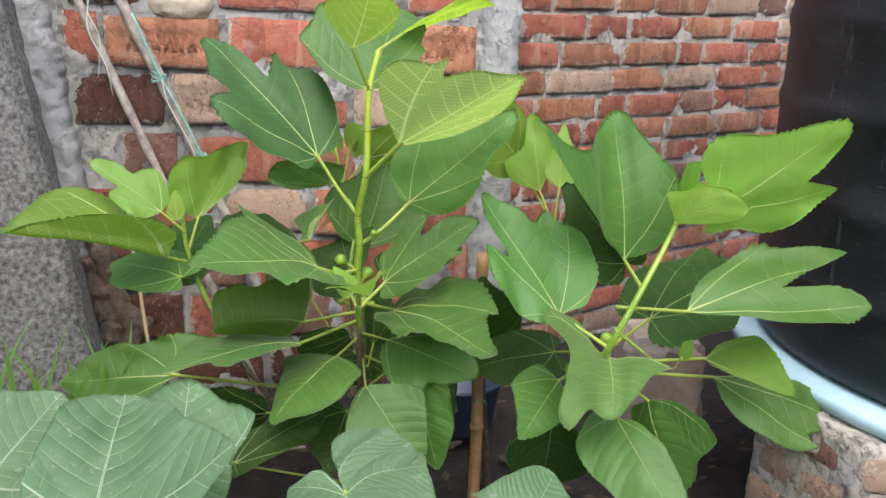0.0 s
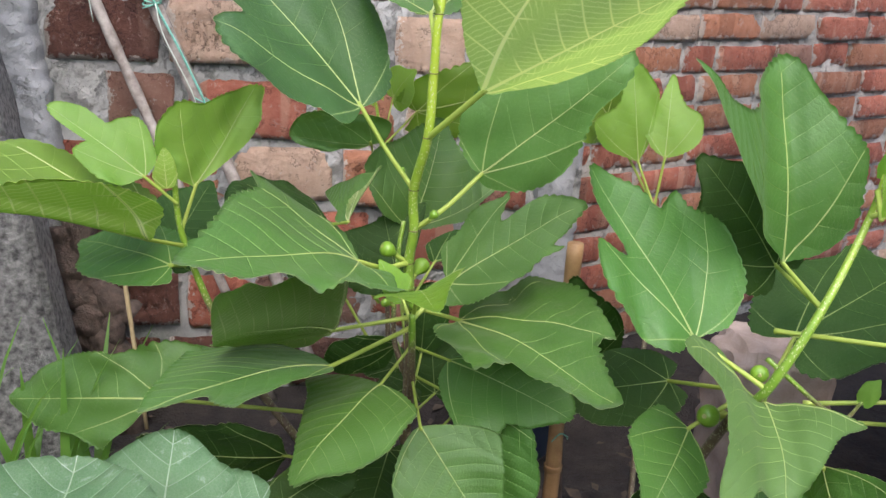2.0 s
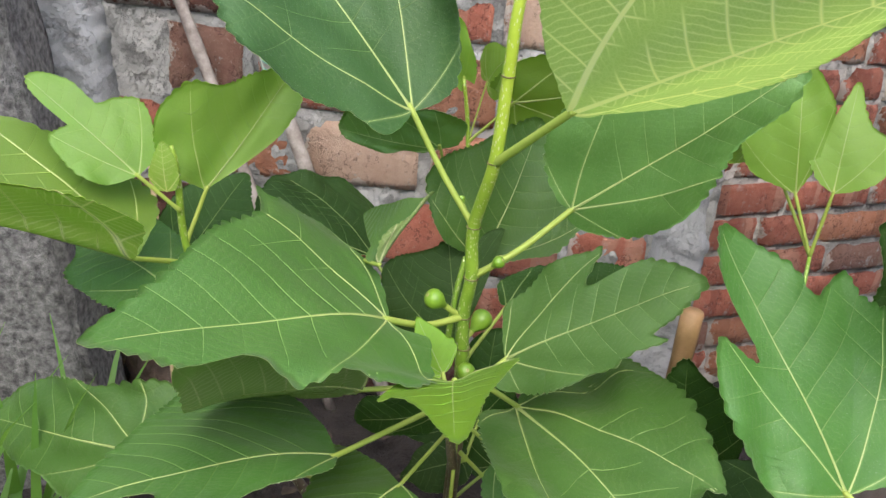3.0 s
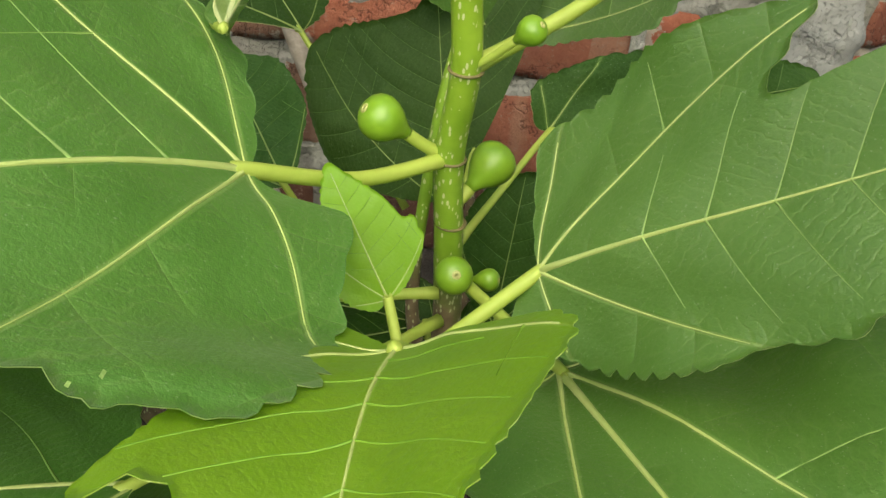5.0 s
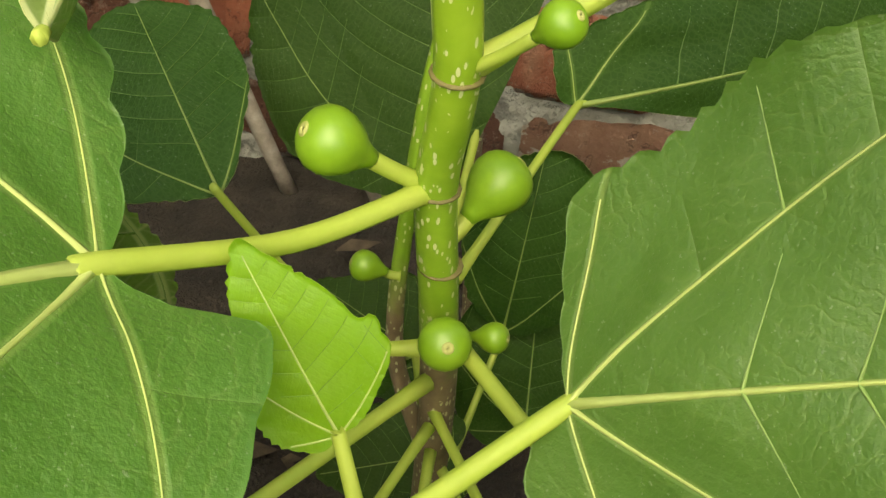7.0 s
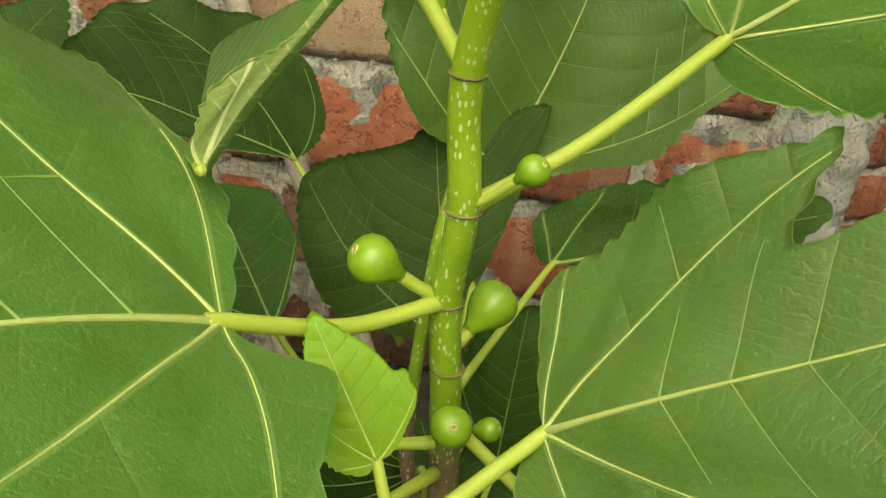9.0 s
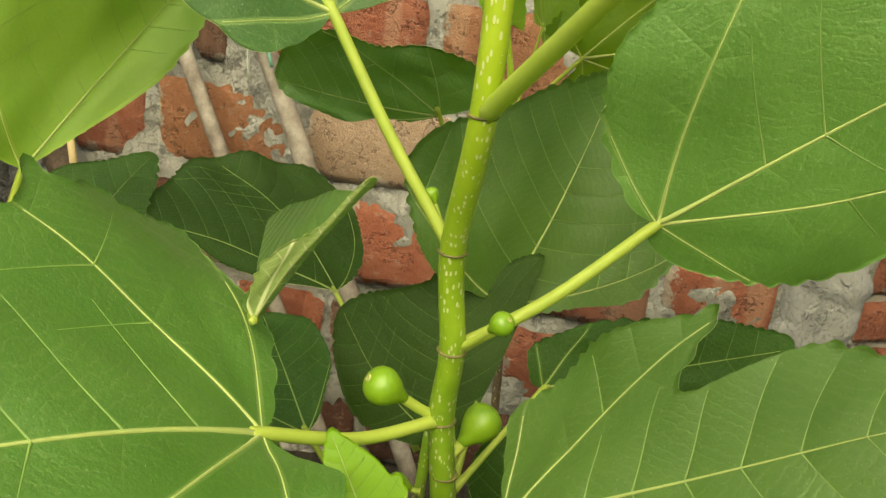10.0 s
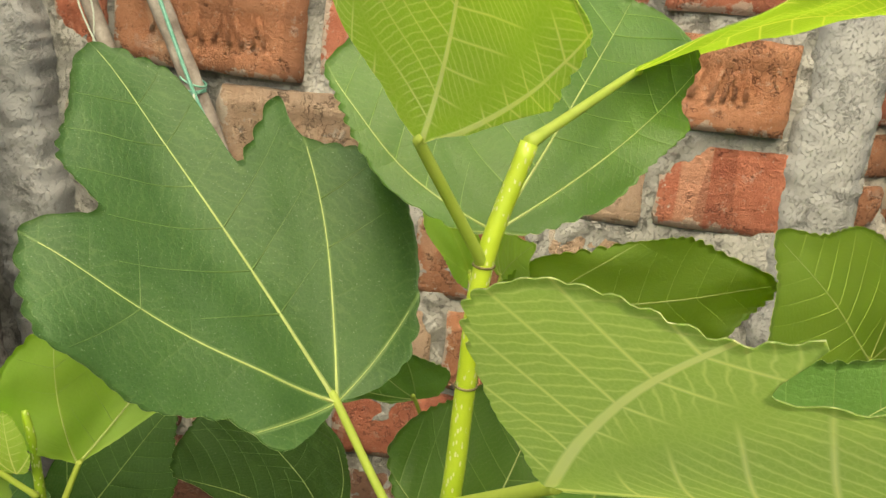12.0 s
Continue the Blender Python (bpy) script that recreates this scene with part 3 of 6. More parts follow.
def leaf(parent, b, t, l=None, r=None, name="leaf", label="", shows="top", mats=None, cut=(0.0, 0.0), cord=(0.12, 0.12), wide=0.40, at=0.42, fold=0.0, arch=0.05, cup=0.0,
         wave=1.0, tip=0.16, seed=0, roll=0.0, stalk=None, stalk_r=(0.0032, 0.0026), sag=0.0, rounded=0.0, broad=(0.0, 0.0), flat=0.5, twist=0.0, belly=0.25, hole=None, vein_r=1.0, tooth=0.027, form=None, veins=None):
    """One leaf: b the joint of stalk and blade, t its tip, l and r the ends of its side lobes (mirrored when not given).
    form: the lobes and hollows round the blade, as turns from the midrib in degrees (towards l is positive) and reaches in midrib lengths; veins: the turns of the two side veins, where they do not end at l and r."""
    rng = random.Random(seed * 7 + 11)
    cord = cord if isinstance(cord, tuple) else (cord, cord)
    twist = twist if isinstance(twist, tuple) else (twist, twist)
    upper, under, vmat = mats or (LEAF, UNDER, VEIN)
    b, t = np.array(b, float), np.array(t, float)
    e1 = t - b
    L = np.linalg.norm(e1)
    e1 /= L
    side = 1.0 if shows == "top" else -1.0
    # the blade's shown side is picked to fit the view from there
    face = VIEW_POINT - b
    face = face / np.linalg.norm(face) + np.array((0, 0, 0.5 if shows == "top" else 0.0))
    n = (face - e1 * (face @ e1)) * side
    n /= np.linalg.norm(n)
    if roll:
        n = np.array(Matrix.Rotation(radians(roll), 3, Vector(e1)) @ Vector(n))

    def split(p):
        d = np.array(p, float) - b
        x = d @ e1
        s = d - x * e1
        y = np.linalg.norm(s)
        return x, y, s / y

    if l is None and r is None:
        el = np.cross(n, e1)
        f = radians(fold)
        sl = (at * L, wide * L, el * math.cos(f) + n * math.sin(f))
        sr = (at * L, wide * L, -el * math.cos(f) + n * math.sin(f))
    elif r is None or l is None:
        x, y, e = split(l if r is None else r)
        other = np.cross(e1, e)
        if other @ n < 0:
            other = -other
        f = radians(fold)
        m = -e * math.cos(f) + other * math.sin(f)
        sl, sr = ((x, y, e), (x, y, m)) if np.cross(e1, e) @ n > 0 else ((x, y, m), (x, y, e))
    else:
        sl, sr = split(l), split(r)
        if np.cross(e1, sl[2] - sr[2]) @ n < 0:
            sl, sr, cut, broad, cord, twist = sr, sl, cut[::-1], broad[::-1], cord[::-1], twist[::-1]
            form = [(-a, q) for a, q in form[::-1]] if form else None
            veins = (-veins[1], -veins[0]) if veins else None
    if form:
        flat = 0.0
    across = sl[2] - sr[2]
    across /= np.linalg.norm(across)
    sl, sr = [(x, y, (1 - flat) * e + flat * q * across) for (x, y, e), q in ((sl, 1), (sr, -1))]
    sl, sr = [(x, y, e / np.linalg.norm(e)) for x, y, e in (sl, sr)]
    n = np.cross(e1, across)
    n /= np.linalg.norm(n)
    # outline in the leaf's own plane, from the notch round by the left side
    keys = [(0.0, 0.0)]
    W = 0.5 * (sl[1] + sr[1])
    for (x, y, _), c, bd, cd, sgn in ((sl, cut[0], broad[0], cord[0], 1), (sr, cut[1], broad[1], cord[1], -1)):
        bw = bd * L if bd else (max(0.36 * L, 0.8 * min(y, 0.5 * L)) if x > 0.55 * L else 0.93 * y)
        back = 0.05 - (0.3 if cd > 0 else 1.3) * cd
        pts = [(-cd * L * (0.8 if cd > 0 else 0.4), 0.09 * L), (-cd * L, 0.5 * bw), (back * L, 0.86 * bw), (max(0.2, back + 0.08) * L, bw * 1.02)]
        if x < 0.32 * L:
            pts = pts[:2] + [(min(back * L, 0.4 * x), 0.86 * bw)]
        if x > 0.55 * L:
            pts.append((0.36 * L + 0.2 * (x - 0.55 * L), bw * 1.05 * (1 - belly * c) + 0.1 * c * y))
            pts.append((x - 0.10 * L, y * 1.0 - 0.01 * L))
        pts.append((x, y))
        if x > 0.55 * L and c > 0.2:
            pts.append((x + 0.005 * L, y - 0.09 * L))
        ts = (L * 0.82, tip * L + 0.12 * rounded * L)
        mx, my = 0.5 * (x + ts[0]), 0.5 * (y + ts[1])
        out = 0.10 * L * (1 - c)
        sx, sy = 0.62 * L, min(0.10 * L, 0.35 * y)
        if c > 0.8:
            ts = (ts[0], min(ts[1], 0.5 * y))
        pts.append(((1 - c) * (mx + out * 0.35) + c * sx, (1 - c) * (my + out * 0.55) + c * sy))
        pts.append(ts)
        pts = [(px, sgn * py) for px, py in pts]
        keys += pts if sgn > 0 else []
        if sgn > 0:
            keys.append((L, 0.0))
        else:
            keys += pts[::-1]
    keys.append((0.0, 0.0))
    if form:
        keys = [(0.0, 0.0)] + [(q * L * math.cos(radians(a)), q * L * math.sin(radians(a))) for a, q in form] + [(0.0, 0.0)]
        loop = even_curve(keys, 8)[:-1]
    else:
        loop = curve_points([(x, y, 0) for x, y in keys], 10)[:-1]
    ph = [rng.uniform(0, 6.28) for _ in range(6)]
    ring = np.array([(q[0], q[1]) for q in loop])
    steps = np.linalg.norm(np.diff(np.vstack([ring, ring[:1]]), axis=0), axis=1)
    run = np.concatenate([[0.0], np.cumsum(steps)])
    count = int(min(300, max(110, run[-1] / 0.0028)))
    spots = np.linspace(0, run[-1], count, endpoint=False)
    closed = np.vstack([ring, ring[:1]])
    px_, py_ = np.interp(spots, run, closed[:, 0]), np.interp(spots, run, closed[:, 1])
    # a softly scalloped edge of uneven teeth
    beat = spots / (0.042 * L + 0.002) + 0.7 * np.sin(spots / (0.11 * L) + ph[0])
    edge = tooth * (1.5 * np.abs(np.sin(math.pi * beat)) - 0.8) * (0.7 + 0.5 * np.sin(spots / (0.07 * L) + ph[2])) + 0.010 * np.sin(spots / (0.06 * L) + ph[3]) + 0.010 * np.sin(spots / (0.17 * L) + ph[1])
    k_ = np.minimum(1.0, np.hypot(px_, py_) / (0.25 * L)) * edge * 0.42 * L
    tx, ty = np.roll(px_, -1) - np.roll(px_, 1), np.roll(py_, -1) - np.roll(py_, 1)
    tl = np.hypot(tx, ty) + 1e-9
    outward = 1.0 if np.sum(px_ * np.roll(py_, -1) - np.roll(px_, -1) * py_) > 0 else -1.0
    poly = list(zip((px_ + outward * k_ * ty / tl).tolist(), (py_ - outward * k_ * tx / tl).tolist()))
    c0 = (0.035 * L, 0.0)
    # every point of the edge can be seen from c0: no fold where a lobe's side runs straight at the joint
    dx_, dy_ = np.array([q[0] for q in poly]) - c0[0], np.array([q[1] for q in poly])
    turn_ = np.unwrap(np.arctan2(dy_, dx_))
    way_ = 1.0 if turn_[-1] > turn_[0] else -1.0
    turn_ = turn_ * way_
    turn_ = 0.5 * (np.maximum.accumulate(turn_) + np.minimum.accumulate(turn_[::-1])[::-1])
    gaps_ = np.maximum(np.diff(turn_), 0.07 * (turn_[-1] - turn_[0]) / len(turn_))
    gaps_ *= (turn_[-1] - turn_[0]) / gaps_.sum()
    turn_ = (turn_[0] + np.concatenate([[0.0], np.cumsum(gaps_)])) * way_
    far_ = np.hypot(dx_, dy_)
    poly = list(zip((c0[0] + far_ * np.cos(turn_)).tolist(), (far_ * np.sin(turn_)).tolist()))

    def lift_all(x, y):
        """From the leaf's plane into the world."""
        x, y = np.asarray(x, float), np.asarray(y, float)
        pos = (y > 0)[:, None]
        e = np.where(pos, sl[2], sr[2])
        w = np.where(y > 0, sl[1], sr[1])
        u, a = x / L, np.abs(y) / np.maximum(w, 1e-6)
        soft = np.minimum(1.0, a / 0.35)
        soft = (soft * soft * (3 - 2 * soft))[:, None]
        if any(twist):
            turn_ = np.radians(np.where(y > 0, twist[0], twist[1]) * np.minimum(0.0, u - np.where(y > 0, sl[0], sr[0]) / L))[:, None]
            e = e * np.cos(turn_) + np.cross(e1, e) * np.sin(turn_)
        e = (1 - soft) * np.where(pos, across, -across) + soft * e
        s = np.minimum(1.0, np.hypot((u - 0.32) / 0.72, 0.85 * a))
        z = np.where(u > 0, arch * L * 4 * u * (1 - u), 2 * arch * x)
        z = z + cup * W * 4 * a * (1 - a)
        z = z + wave * L * (0.022 * s**3 * np.sin(7.0 * u + 3 * a + ph[2]) + 0.016 * s**4 * np.sin(15 * u + 5 * y / W + ph[3]) + 0.010 * np.sin(9 * u + ph[4]) * np.sin(6 * y / W + ph[5]))
        return b + x[:, None] * e1 + np.abs(y)[:, None] * e + n * z[:, None]

    def lift(x, y):
        return lift_all([x], [y])[0]

    # main veins: directions and ends
    ends = [((L, 0.0), 0.9), ((sl[0], sl[1]), 0.52), ((sr[0], -sr[1]), 0.52)]
    if veins:
        by_turn = sorted(form)
        for k, a in enumerate(veins):
            reach = 0.97 * L * np.interp(a, *zip(*by_turn))
            ends[k + 1] = ((reach * math.cos(radians(a)), reach * math.sin(radians(a))), 0.52)
    for cd, bd, (x, y), sgn in ((cord[0], broad[0], ends[1][0], 1), (cord[1], broad[1], ends[2][0], -1)):
        y = abs(y)
        bw = bd * L if bd else min(0.36 * L, 0.93 * y)
        if form:
            # a weaker vein into the rounded foot of the blade
            turn_ = math.atan2(y, x) + radians(46)
            mine = [(abs(radians(a)), q) for a, q in form if a * sgn > 0]
            reach = np.interp(turn_, *zip(*sorted(mine))) if mine else 0.0
            if turn_ < max(a for a, _ in mine):
                ends.append(((0.9 * reach * L * math.cos(turn_), sgn * 0.9 * reach * L * math.sin(turn_)), 0.12))
        elif math.atan2(y, x) < radians(62):
            ends.append((((0.06 - 0.75 * cd) * L, sgn * 0.85 * bw), 0.26))
    # side veins leave the joint at a wider turn and bow towards the tip
    nominal = [math.atan2(ey, ex) / (1 + BOW * max(0.0, 1 - math.hypot(ex, ey) / L)) for (ex, ey), _ in ends]
    angles = np.array(nominal)

    turns = {}
    for sgn in (1, -1):
        mine = sorted(abs(a) for a in angles[1:] if a * sgn > 0)
        turns[sgn] = (mine[0], mine[1] if len(mine) > 1 else 4.2)

    rings = [0.08, 0.17, 0.26, 0.35, 0.44, 0.53, 0.62, 0.70, 0.78, 0.85, 0.91, 0.96, 1.0]
    m = len(poly)
    pa = np.array(poly)
    flat_xy = np.vstack([[c0]] + [np.array(c0) + q * (pa - np.array(c0)) for q in rings])
    top = list(lift_all(flat_xy[:, 0], flat_xy[:, 1]))
    reach_ = np.hypot(flat_xy[:, 0], flat_xy[:, 1]) / L
    turn0 = np.arctan2(flat_xy[:, 1], flat_xy[:, 0]) / (1 + BOW * np.maximum(0.0, 1 - reach_))
    places = np.column_stack([reach_ * np.cos(turn0), reach_ * np.sin(turn0), np.full(len(flat_xy), ph[5])])
    bends = np.array([(*turns[1 if q > 0 else -1], 0.0) for q in flat_xy[:, 1]])
    faces = [(0, 1 + i, 1 + (i + 1) % m) for i in range(m)]
    for k in range(len(rings) - 1):
        for i in range(m):
            j = (i + 1) % m
            faces.append((1 + k * m + i, 1 + (k + 1) * m + i, 1 + (k + 1) * m + j, 1 + k * m + j))
    if hole:
        faces = [f for f in faces if math.hypot(np.mean([(top[q] - b) @ e1 for q in f]) - hole[0] * L, np.mean([(top[q] - b) @ sl[2] for q in f]) - hole[1] * L) > hole[2] * L]
    # orient so that the upper side looks along n, then lay the underside below it
    a0, a1, a2 = (top[q] for q in faces[len(faces) // 2][:3])
    if np.cross(a1 - a0, a2 - a0) @ n < 0:
        faces = [f[::-1] for f in faces]
    off = 0.00045
    base = len(top)
    low = [v - n * off for v in top]
    rim0 = 1 + (len(rings) - 1) * m
    rim = [(rim0 + i, base + rim0 + i, base + rim0 + (i + 1) % m, rim0 + (i + 1) % m) for i in range(m)]
    allf = faces + [tuple(base + q for q in f[::-1]) for f in faces] + rim
    idx = [0] * len(faces) + [1] * (len(faces) + len(rim))
    blade_mesh = mesh_of(name, top + low, allf, [upper, under], idx)
    for field_name, values in (("blade_place", places), ("vein_turn", bends)):
        blade_mesh.attributes.new(field_name, "FLOAT_VECTOR", "POINT").data.foreach_set("vector", np.vstack([values, values]).astype(np.float32).ravel())
    blade = put(name, blade_mesh, parent, label)
    # raised veins: five main ones and their side veins
    if shows == "top" and name != "bud":
        lines = []
        proud = 0.0002 + 0.0012 * (1 - max(0.0, -(sl[2] @ sr[2])))
        scale = L / 0.24 * vein_r
        for q, ((ex, ey), big) in enumerate(ends):
            main = []
            for k in range(19):
                far = 0.97 * math.hypot(ex, ey) * k / 18
                a_ = nominal[q] * (1 + BOW * max(0.0, 1 - far / L))
                x, y = far * math.cos(a_), far * math.sin(a_)
                if k > 1 and not inside(poly, x * 1.03, y * 1.03):
                    break
                main.append((x, y))
            if len(main) > 4:
                lines.append((main, 0.00115 * scale * big + 0.0002, 0.0002))
        lines += side_veins(nominal, turns, poly, L, min(scale, 1.2))
        v, f, tone, trunk = [], [], [], 0
        for pts, r0, r1 in lines:
            pos = np.array(pts)
            dirs = np.gradient(pos, axis=0)
            dirs /= np.linalg.norm(dirs, axis=1)[:, None] + 1e-9
            s_ = np.linspace(0.0, 1.0, len(pts))[:, None]
            rr = r1 + (r0 - r1) * (1 - s_) ** 1.4 + 0.7 * r0 * np.exp(-s_ * 14)
            lat = np.column_stack([-dirs[:, 1], dirs[:, 0]]) * rr
            left, right, mid = (lift_all(q[:, 0], q[:, 1]) for q in (pos + lat, pos - lat, pos))
            hi = rr * 0.5 + 0.0002 + proud * (0.35 if math.hypot(*pts[0]) > 0.002 else 1.0)
            lo = off + rr * 1.2
            start = len(v)
            for i in range(len(pts)):
                v += [left[i] - n * 0.0001, mid[i] + n * hi[i], right[i] - n * 0.0001, mid[i] - n * lo[i]]
            fine_ = np.hypot(*pts[0]) > 0.002
            if fine_:
                # rooted in the main vein it leaves
                near = min((4 * i for i in range(trunk)), key=lambda q: float(np.linalg.norm(v[q + 3] - v[start])))
                f.append((near + 3, start, start + 2))
                tone.append(1)
            else:
                trunk = len(v) // 4
            if start and not fine_:
                # every vein starts from the same knot
                for k in (0, 2, 3):
                    f.append((1, start + (k + 1) % 4, start + k))
                    tone.append(0)
            for i in range(len(pts) - 1):
                for k in range(4):
                    a_, b_ = start + 4 * i + k, start + 4 * i + (k + 1) % 4
                    f.append((a_, b_, b_ + 4, a_ + 4))
                    tone.append(int(fine_))
        put("vein", mesh_of("vein", v, f, [vmat, FINE.get(upper.name, vmat)], tone), blade, "pale raised veins")
    if stalk is not None:
        s0 = np.array(stalk, float)
        mid = 0.5 * (s0 + b) + np.array((0, 0, sag))
        under_ = n * (0.009 if max(cord) > 0.25 else 0.0)
        path = curve_points([s0, mid, b - under_, b + (0.02 * L * e1 if max(cord) <= 0.25 else 0.004 * L * e1) - under_], 7)
        k = len(path)
        rad = [stalk_r[0] + (stalk_r[1] - stalk_r[0]) * i / (k - 1) for i in range(k)]
        rad[0] *= 1.25
        rad[1] *= 1.1
        rad[-1] *= 0.35
        tv, tf = tube(path, rad, 8)
        put("petiole", mesh_of("petiole", tv, tf, PETIOLE), blade, "yellow-green leaf stalk")
    return blade


def fig(parent, c, root, rad):
    """A pear-shaped unripe fig at c on a short stalk from root."""
    c, root = np.array(c, float), np.array(root, float)
    ax = c - root
    d = np.linalg.norm(ax)
    ax /= d
    prof = [(-1.55, 0.28), (-1.3, 0.36), (-1.0, 0.55), (-0.7, 0.78), (-0.3, 0.97), (0.05, 1.03), (0.4, 0.96), (0.65, 0.78), (0.82, 0.55), (0.9, 0.3)]
    v, f = tube([c + ax * rad * h for h, _ in prof], [rad * w for _, w in prof], 18)
    ob = put("fig", mesh_of("fig", v, f, FIG), parent, "small round unripe green fig")
    ev, ef = tube([c + ax * rad * h for h in (0.86, 0.95, 0.93)], [rad * 0.27, rad * 0.2, rad * 0.05], 10)
    put("eye", mesh_of("eye", ev, ef, FIG_EYE), ob)
    sv, sf = tube(curve_points([root, root + ax * (d - rad) * 0.5 + np.array((0, 0, -0.001)), c - ax * rad * 1.3], 4), [rad * 0.42] + [rad * 0.3] * 8, 8)
    put("stalk", mesh_of("stalk", sv, sf, PETIOLE), ob)
    return ob


# ---- ground ----
gv, gf = [], []
GN = 70
for i in range(GN + 1):
    for j in range(GN + 1):
        a, c = (i / GN) * 2 - 1, (j / GN) * 2 - 1
        x, y = 2.2 * a + 28 * a**7, 1.6 + 2.2 * c + 28 * c**7
        near = math.exp(-((x / 2.5) ** 2 + ((y - 1.6) / 2.5) ** 2))
        gv.append((x, y, near * (0.05 * noise.noise((x * 3.1, y * 3.1, 0.3)) + 0.025 * noise.noise((x * 13, y * 13, 2.0))) - 0.01))
for i in range(GN):
    for j in range(GN):
        q = i * (GN + 1) + j
        gf.append((q, q + GN + 1, q + GN + 2, q + 1))
ground = tagged(put("ground", mesh_of("ground", gv, gf, SOIL)), "dark damp garden soil with clods and litter", "ground", kind="structure")


def rough_box(x0, x1, y0, y1, z0, z1, cuts=(1, 1, 1), jitter=0.0, seed=0, bevel=0.0):
    """A block whose faces are cut up and roughened."""
    bm = bmesh.new()
    bmesh.ops.create_cube(bm, size=1.0)
    for v in bm.verts:
        v.co = Vector((x0 + (v.co.x + 0.5) * (x1 - x0), y0 + (v.co.y + 0.5) * (y1 - y0), z0 + (v.co.z + 0.5) * (z1 - z0)))
    if max(cuts) > 1:
        for axis, nn in enumerate(cuts):
            lo, hi = ((x0, x1), (y0, y1), (z0, z1))[axis]
            for k in range(1, nn):
                co, no = [0, 0, 0], [0, 0, 0]
                co[axis], no[axis] = lo + (hi - lo) * k / nn, 1
                bmesh.ops.bisect_plane(bm, geom=bm.verts[:] + bm.edges[:] + bm.faces[:], plane_co=co, plane_no=no)
    if bevel:
        sharp = [e for e in bm.edges if e.calc_face_angle(0) > 1.0]
        bmesh.ops.bevel(bm, geom=sharp, offset=bevel, segments=2, affect="EDGES", clamp_overlap=True)
    if jitter:
        for v in bm.verts:
            q = v.co * 23 + Vector((seed * 3.7, 0, 0))
            v.co += jitter * (Vector(noise.noise_vector(q)) + 0.6 * Vector(noise.noise_vector(q * 2.7)))
    return bm


def part(name, bm, mat, parent=None, label="", smooth=False):
    me = bpy.data.meshes.new(name)
    bmesh.ops.recalc_face_normals(bm, faces=bm.faces[:])
    bm.to_mesh(me)
    bm.free()
    me.materials.append(mat)
    me.polygons.foreach_set("use_smooth", [smooth] * len(me.polygons))
    return put(name, me, parent, label)


# ---- walls ----
def lumpy_sheet(name, x0, x1, z0, z1, front, back, step, amp, mat, fray=0.0, seed=0, place=None):
    """A slab of mortar or cement: rough lumpy front, flat back; fray makes its upright edges ragged."""
    nx, nz = max(2, int((x1 - x0) / step)), int((z1 - z0) / step)
    v, f = [], []
    for k in range(nz + 1):
        z = z0 + (z1 - z0) * k / nz
        a = x0 + fray * (noise.noise((seed, 1.7, z * 9)) + 0.7 * noise.noise((seed, 5.2, z * 26)) + 0.35 * noise.noise((seed, 5.2, z * 80)))
        c = x1 + fray * (noise.noise((seed, 8.3, z * 9)) + 0.7 * noise.noise((seed, 3.1, z * 26)) + 0.35 * noise.noise((seed, 9.2, z * 80)))
        for i in range(nx + 1):
            u = i / nx
            x = a + (c - a) * u
            q = Vector((x + seed, z, seed * 0.37))
            y = front - amp * (1.2 * noise.noise(q * 7) + 0.8 * noise.noise(q * 29) * abs(noise.noise(q * 5)) * 2 + 0.5 * noise.noise(q * 58) + 0.35 * noise.noise(q * 120) + 0.2 * noise.noise(q * 210))
            if fray:
                y += 0.022 * (abs(2 * u - 1) ** 5)
            v.append((x, y, z))
    w = nx + 1
    for k in range(nz):
        for i in range(nx):
            q = k * w + i
            f.append((q, q + 1, q + w + 1, q + w))
    rim = [i for i in range(w)] + [k * w + nx for k in range(1, nz + 1)] + [nz * w + i for i in range(nx - 1, -1, -1)] + [k * w for k in range(nz - 1, 0, -1)]
    base = len(v)
    v += [(v[q][0], back, v[q][2]) for q in rim]
    for i in range(len(rim)):
        j = (i + 1) % len(rim)
        f.append((rim[j], rim[i], base + i, base + j))
    f.append(tuple(range(base, base + len(rim)))[::-1])
    if place:
        v = [place @ Vector(q) for q in v]
    return put(name, mesh_of(name, v, f, mat))


WALL_Y = 2.392
wall_left = tagged(lumpy_sheet("wall_left", -1.9, 0.44, -0.1, 1.75, WALL_Y + 0.008, WALL_Y + 0.13, 0.009, 0.010, MORTAR, seed=3), "rough brick garden wall with thick grey mortar", "wall", kind="structure")
RIGHT_DIR = np.array((0.883, 0.469))
RIGHT_AT = np.array((0.47, 2.545))
turn = Matrix.Translation((*RIGHT_AT, 0)) @ Matrix.Rotation(math.atan2(RIGHT_DIR[1], RIGHT_DIR[0]), 4, "Z")
wall_right = tagged(lumpy_sheet("wall_right", -0.10, 2.6, -0.1, 1.75, 0.010, 0.12, 0.009, 0.008, POINTING, seed=9, place=turn), "red brick wall running away at an angle", "wall", kind="structure")
# plastered end pier of the near wall
pier = tagged(lumpy_sheet("wall_pier", 0.335, 0.436, -0.1, 1.75, WALL_Y - 0.010, WALL_Y + 0.14, 0.006, 0.005, PLASTER, 0.014, 5), "grey cement-smeared end of the brick wall", "wall pier", kind="structure")
strip = tagged(lumpy_sheet("plaster_strip", -0.668, -0.572, -0.1, 1.75, WALL_Y - 0.065, WALL_Y + 0.05, 0.006, 0.009, PLASTER, 0.015, 6, Matrix.Rotation(radians(-7.0), 4, "Y")), "lumpy grey cement strip down the brick wall", "plaster", kind="structure")

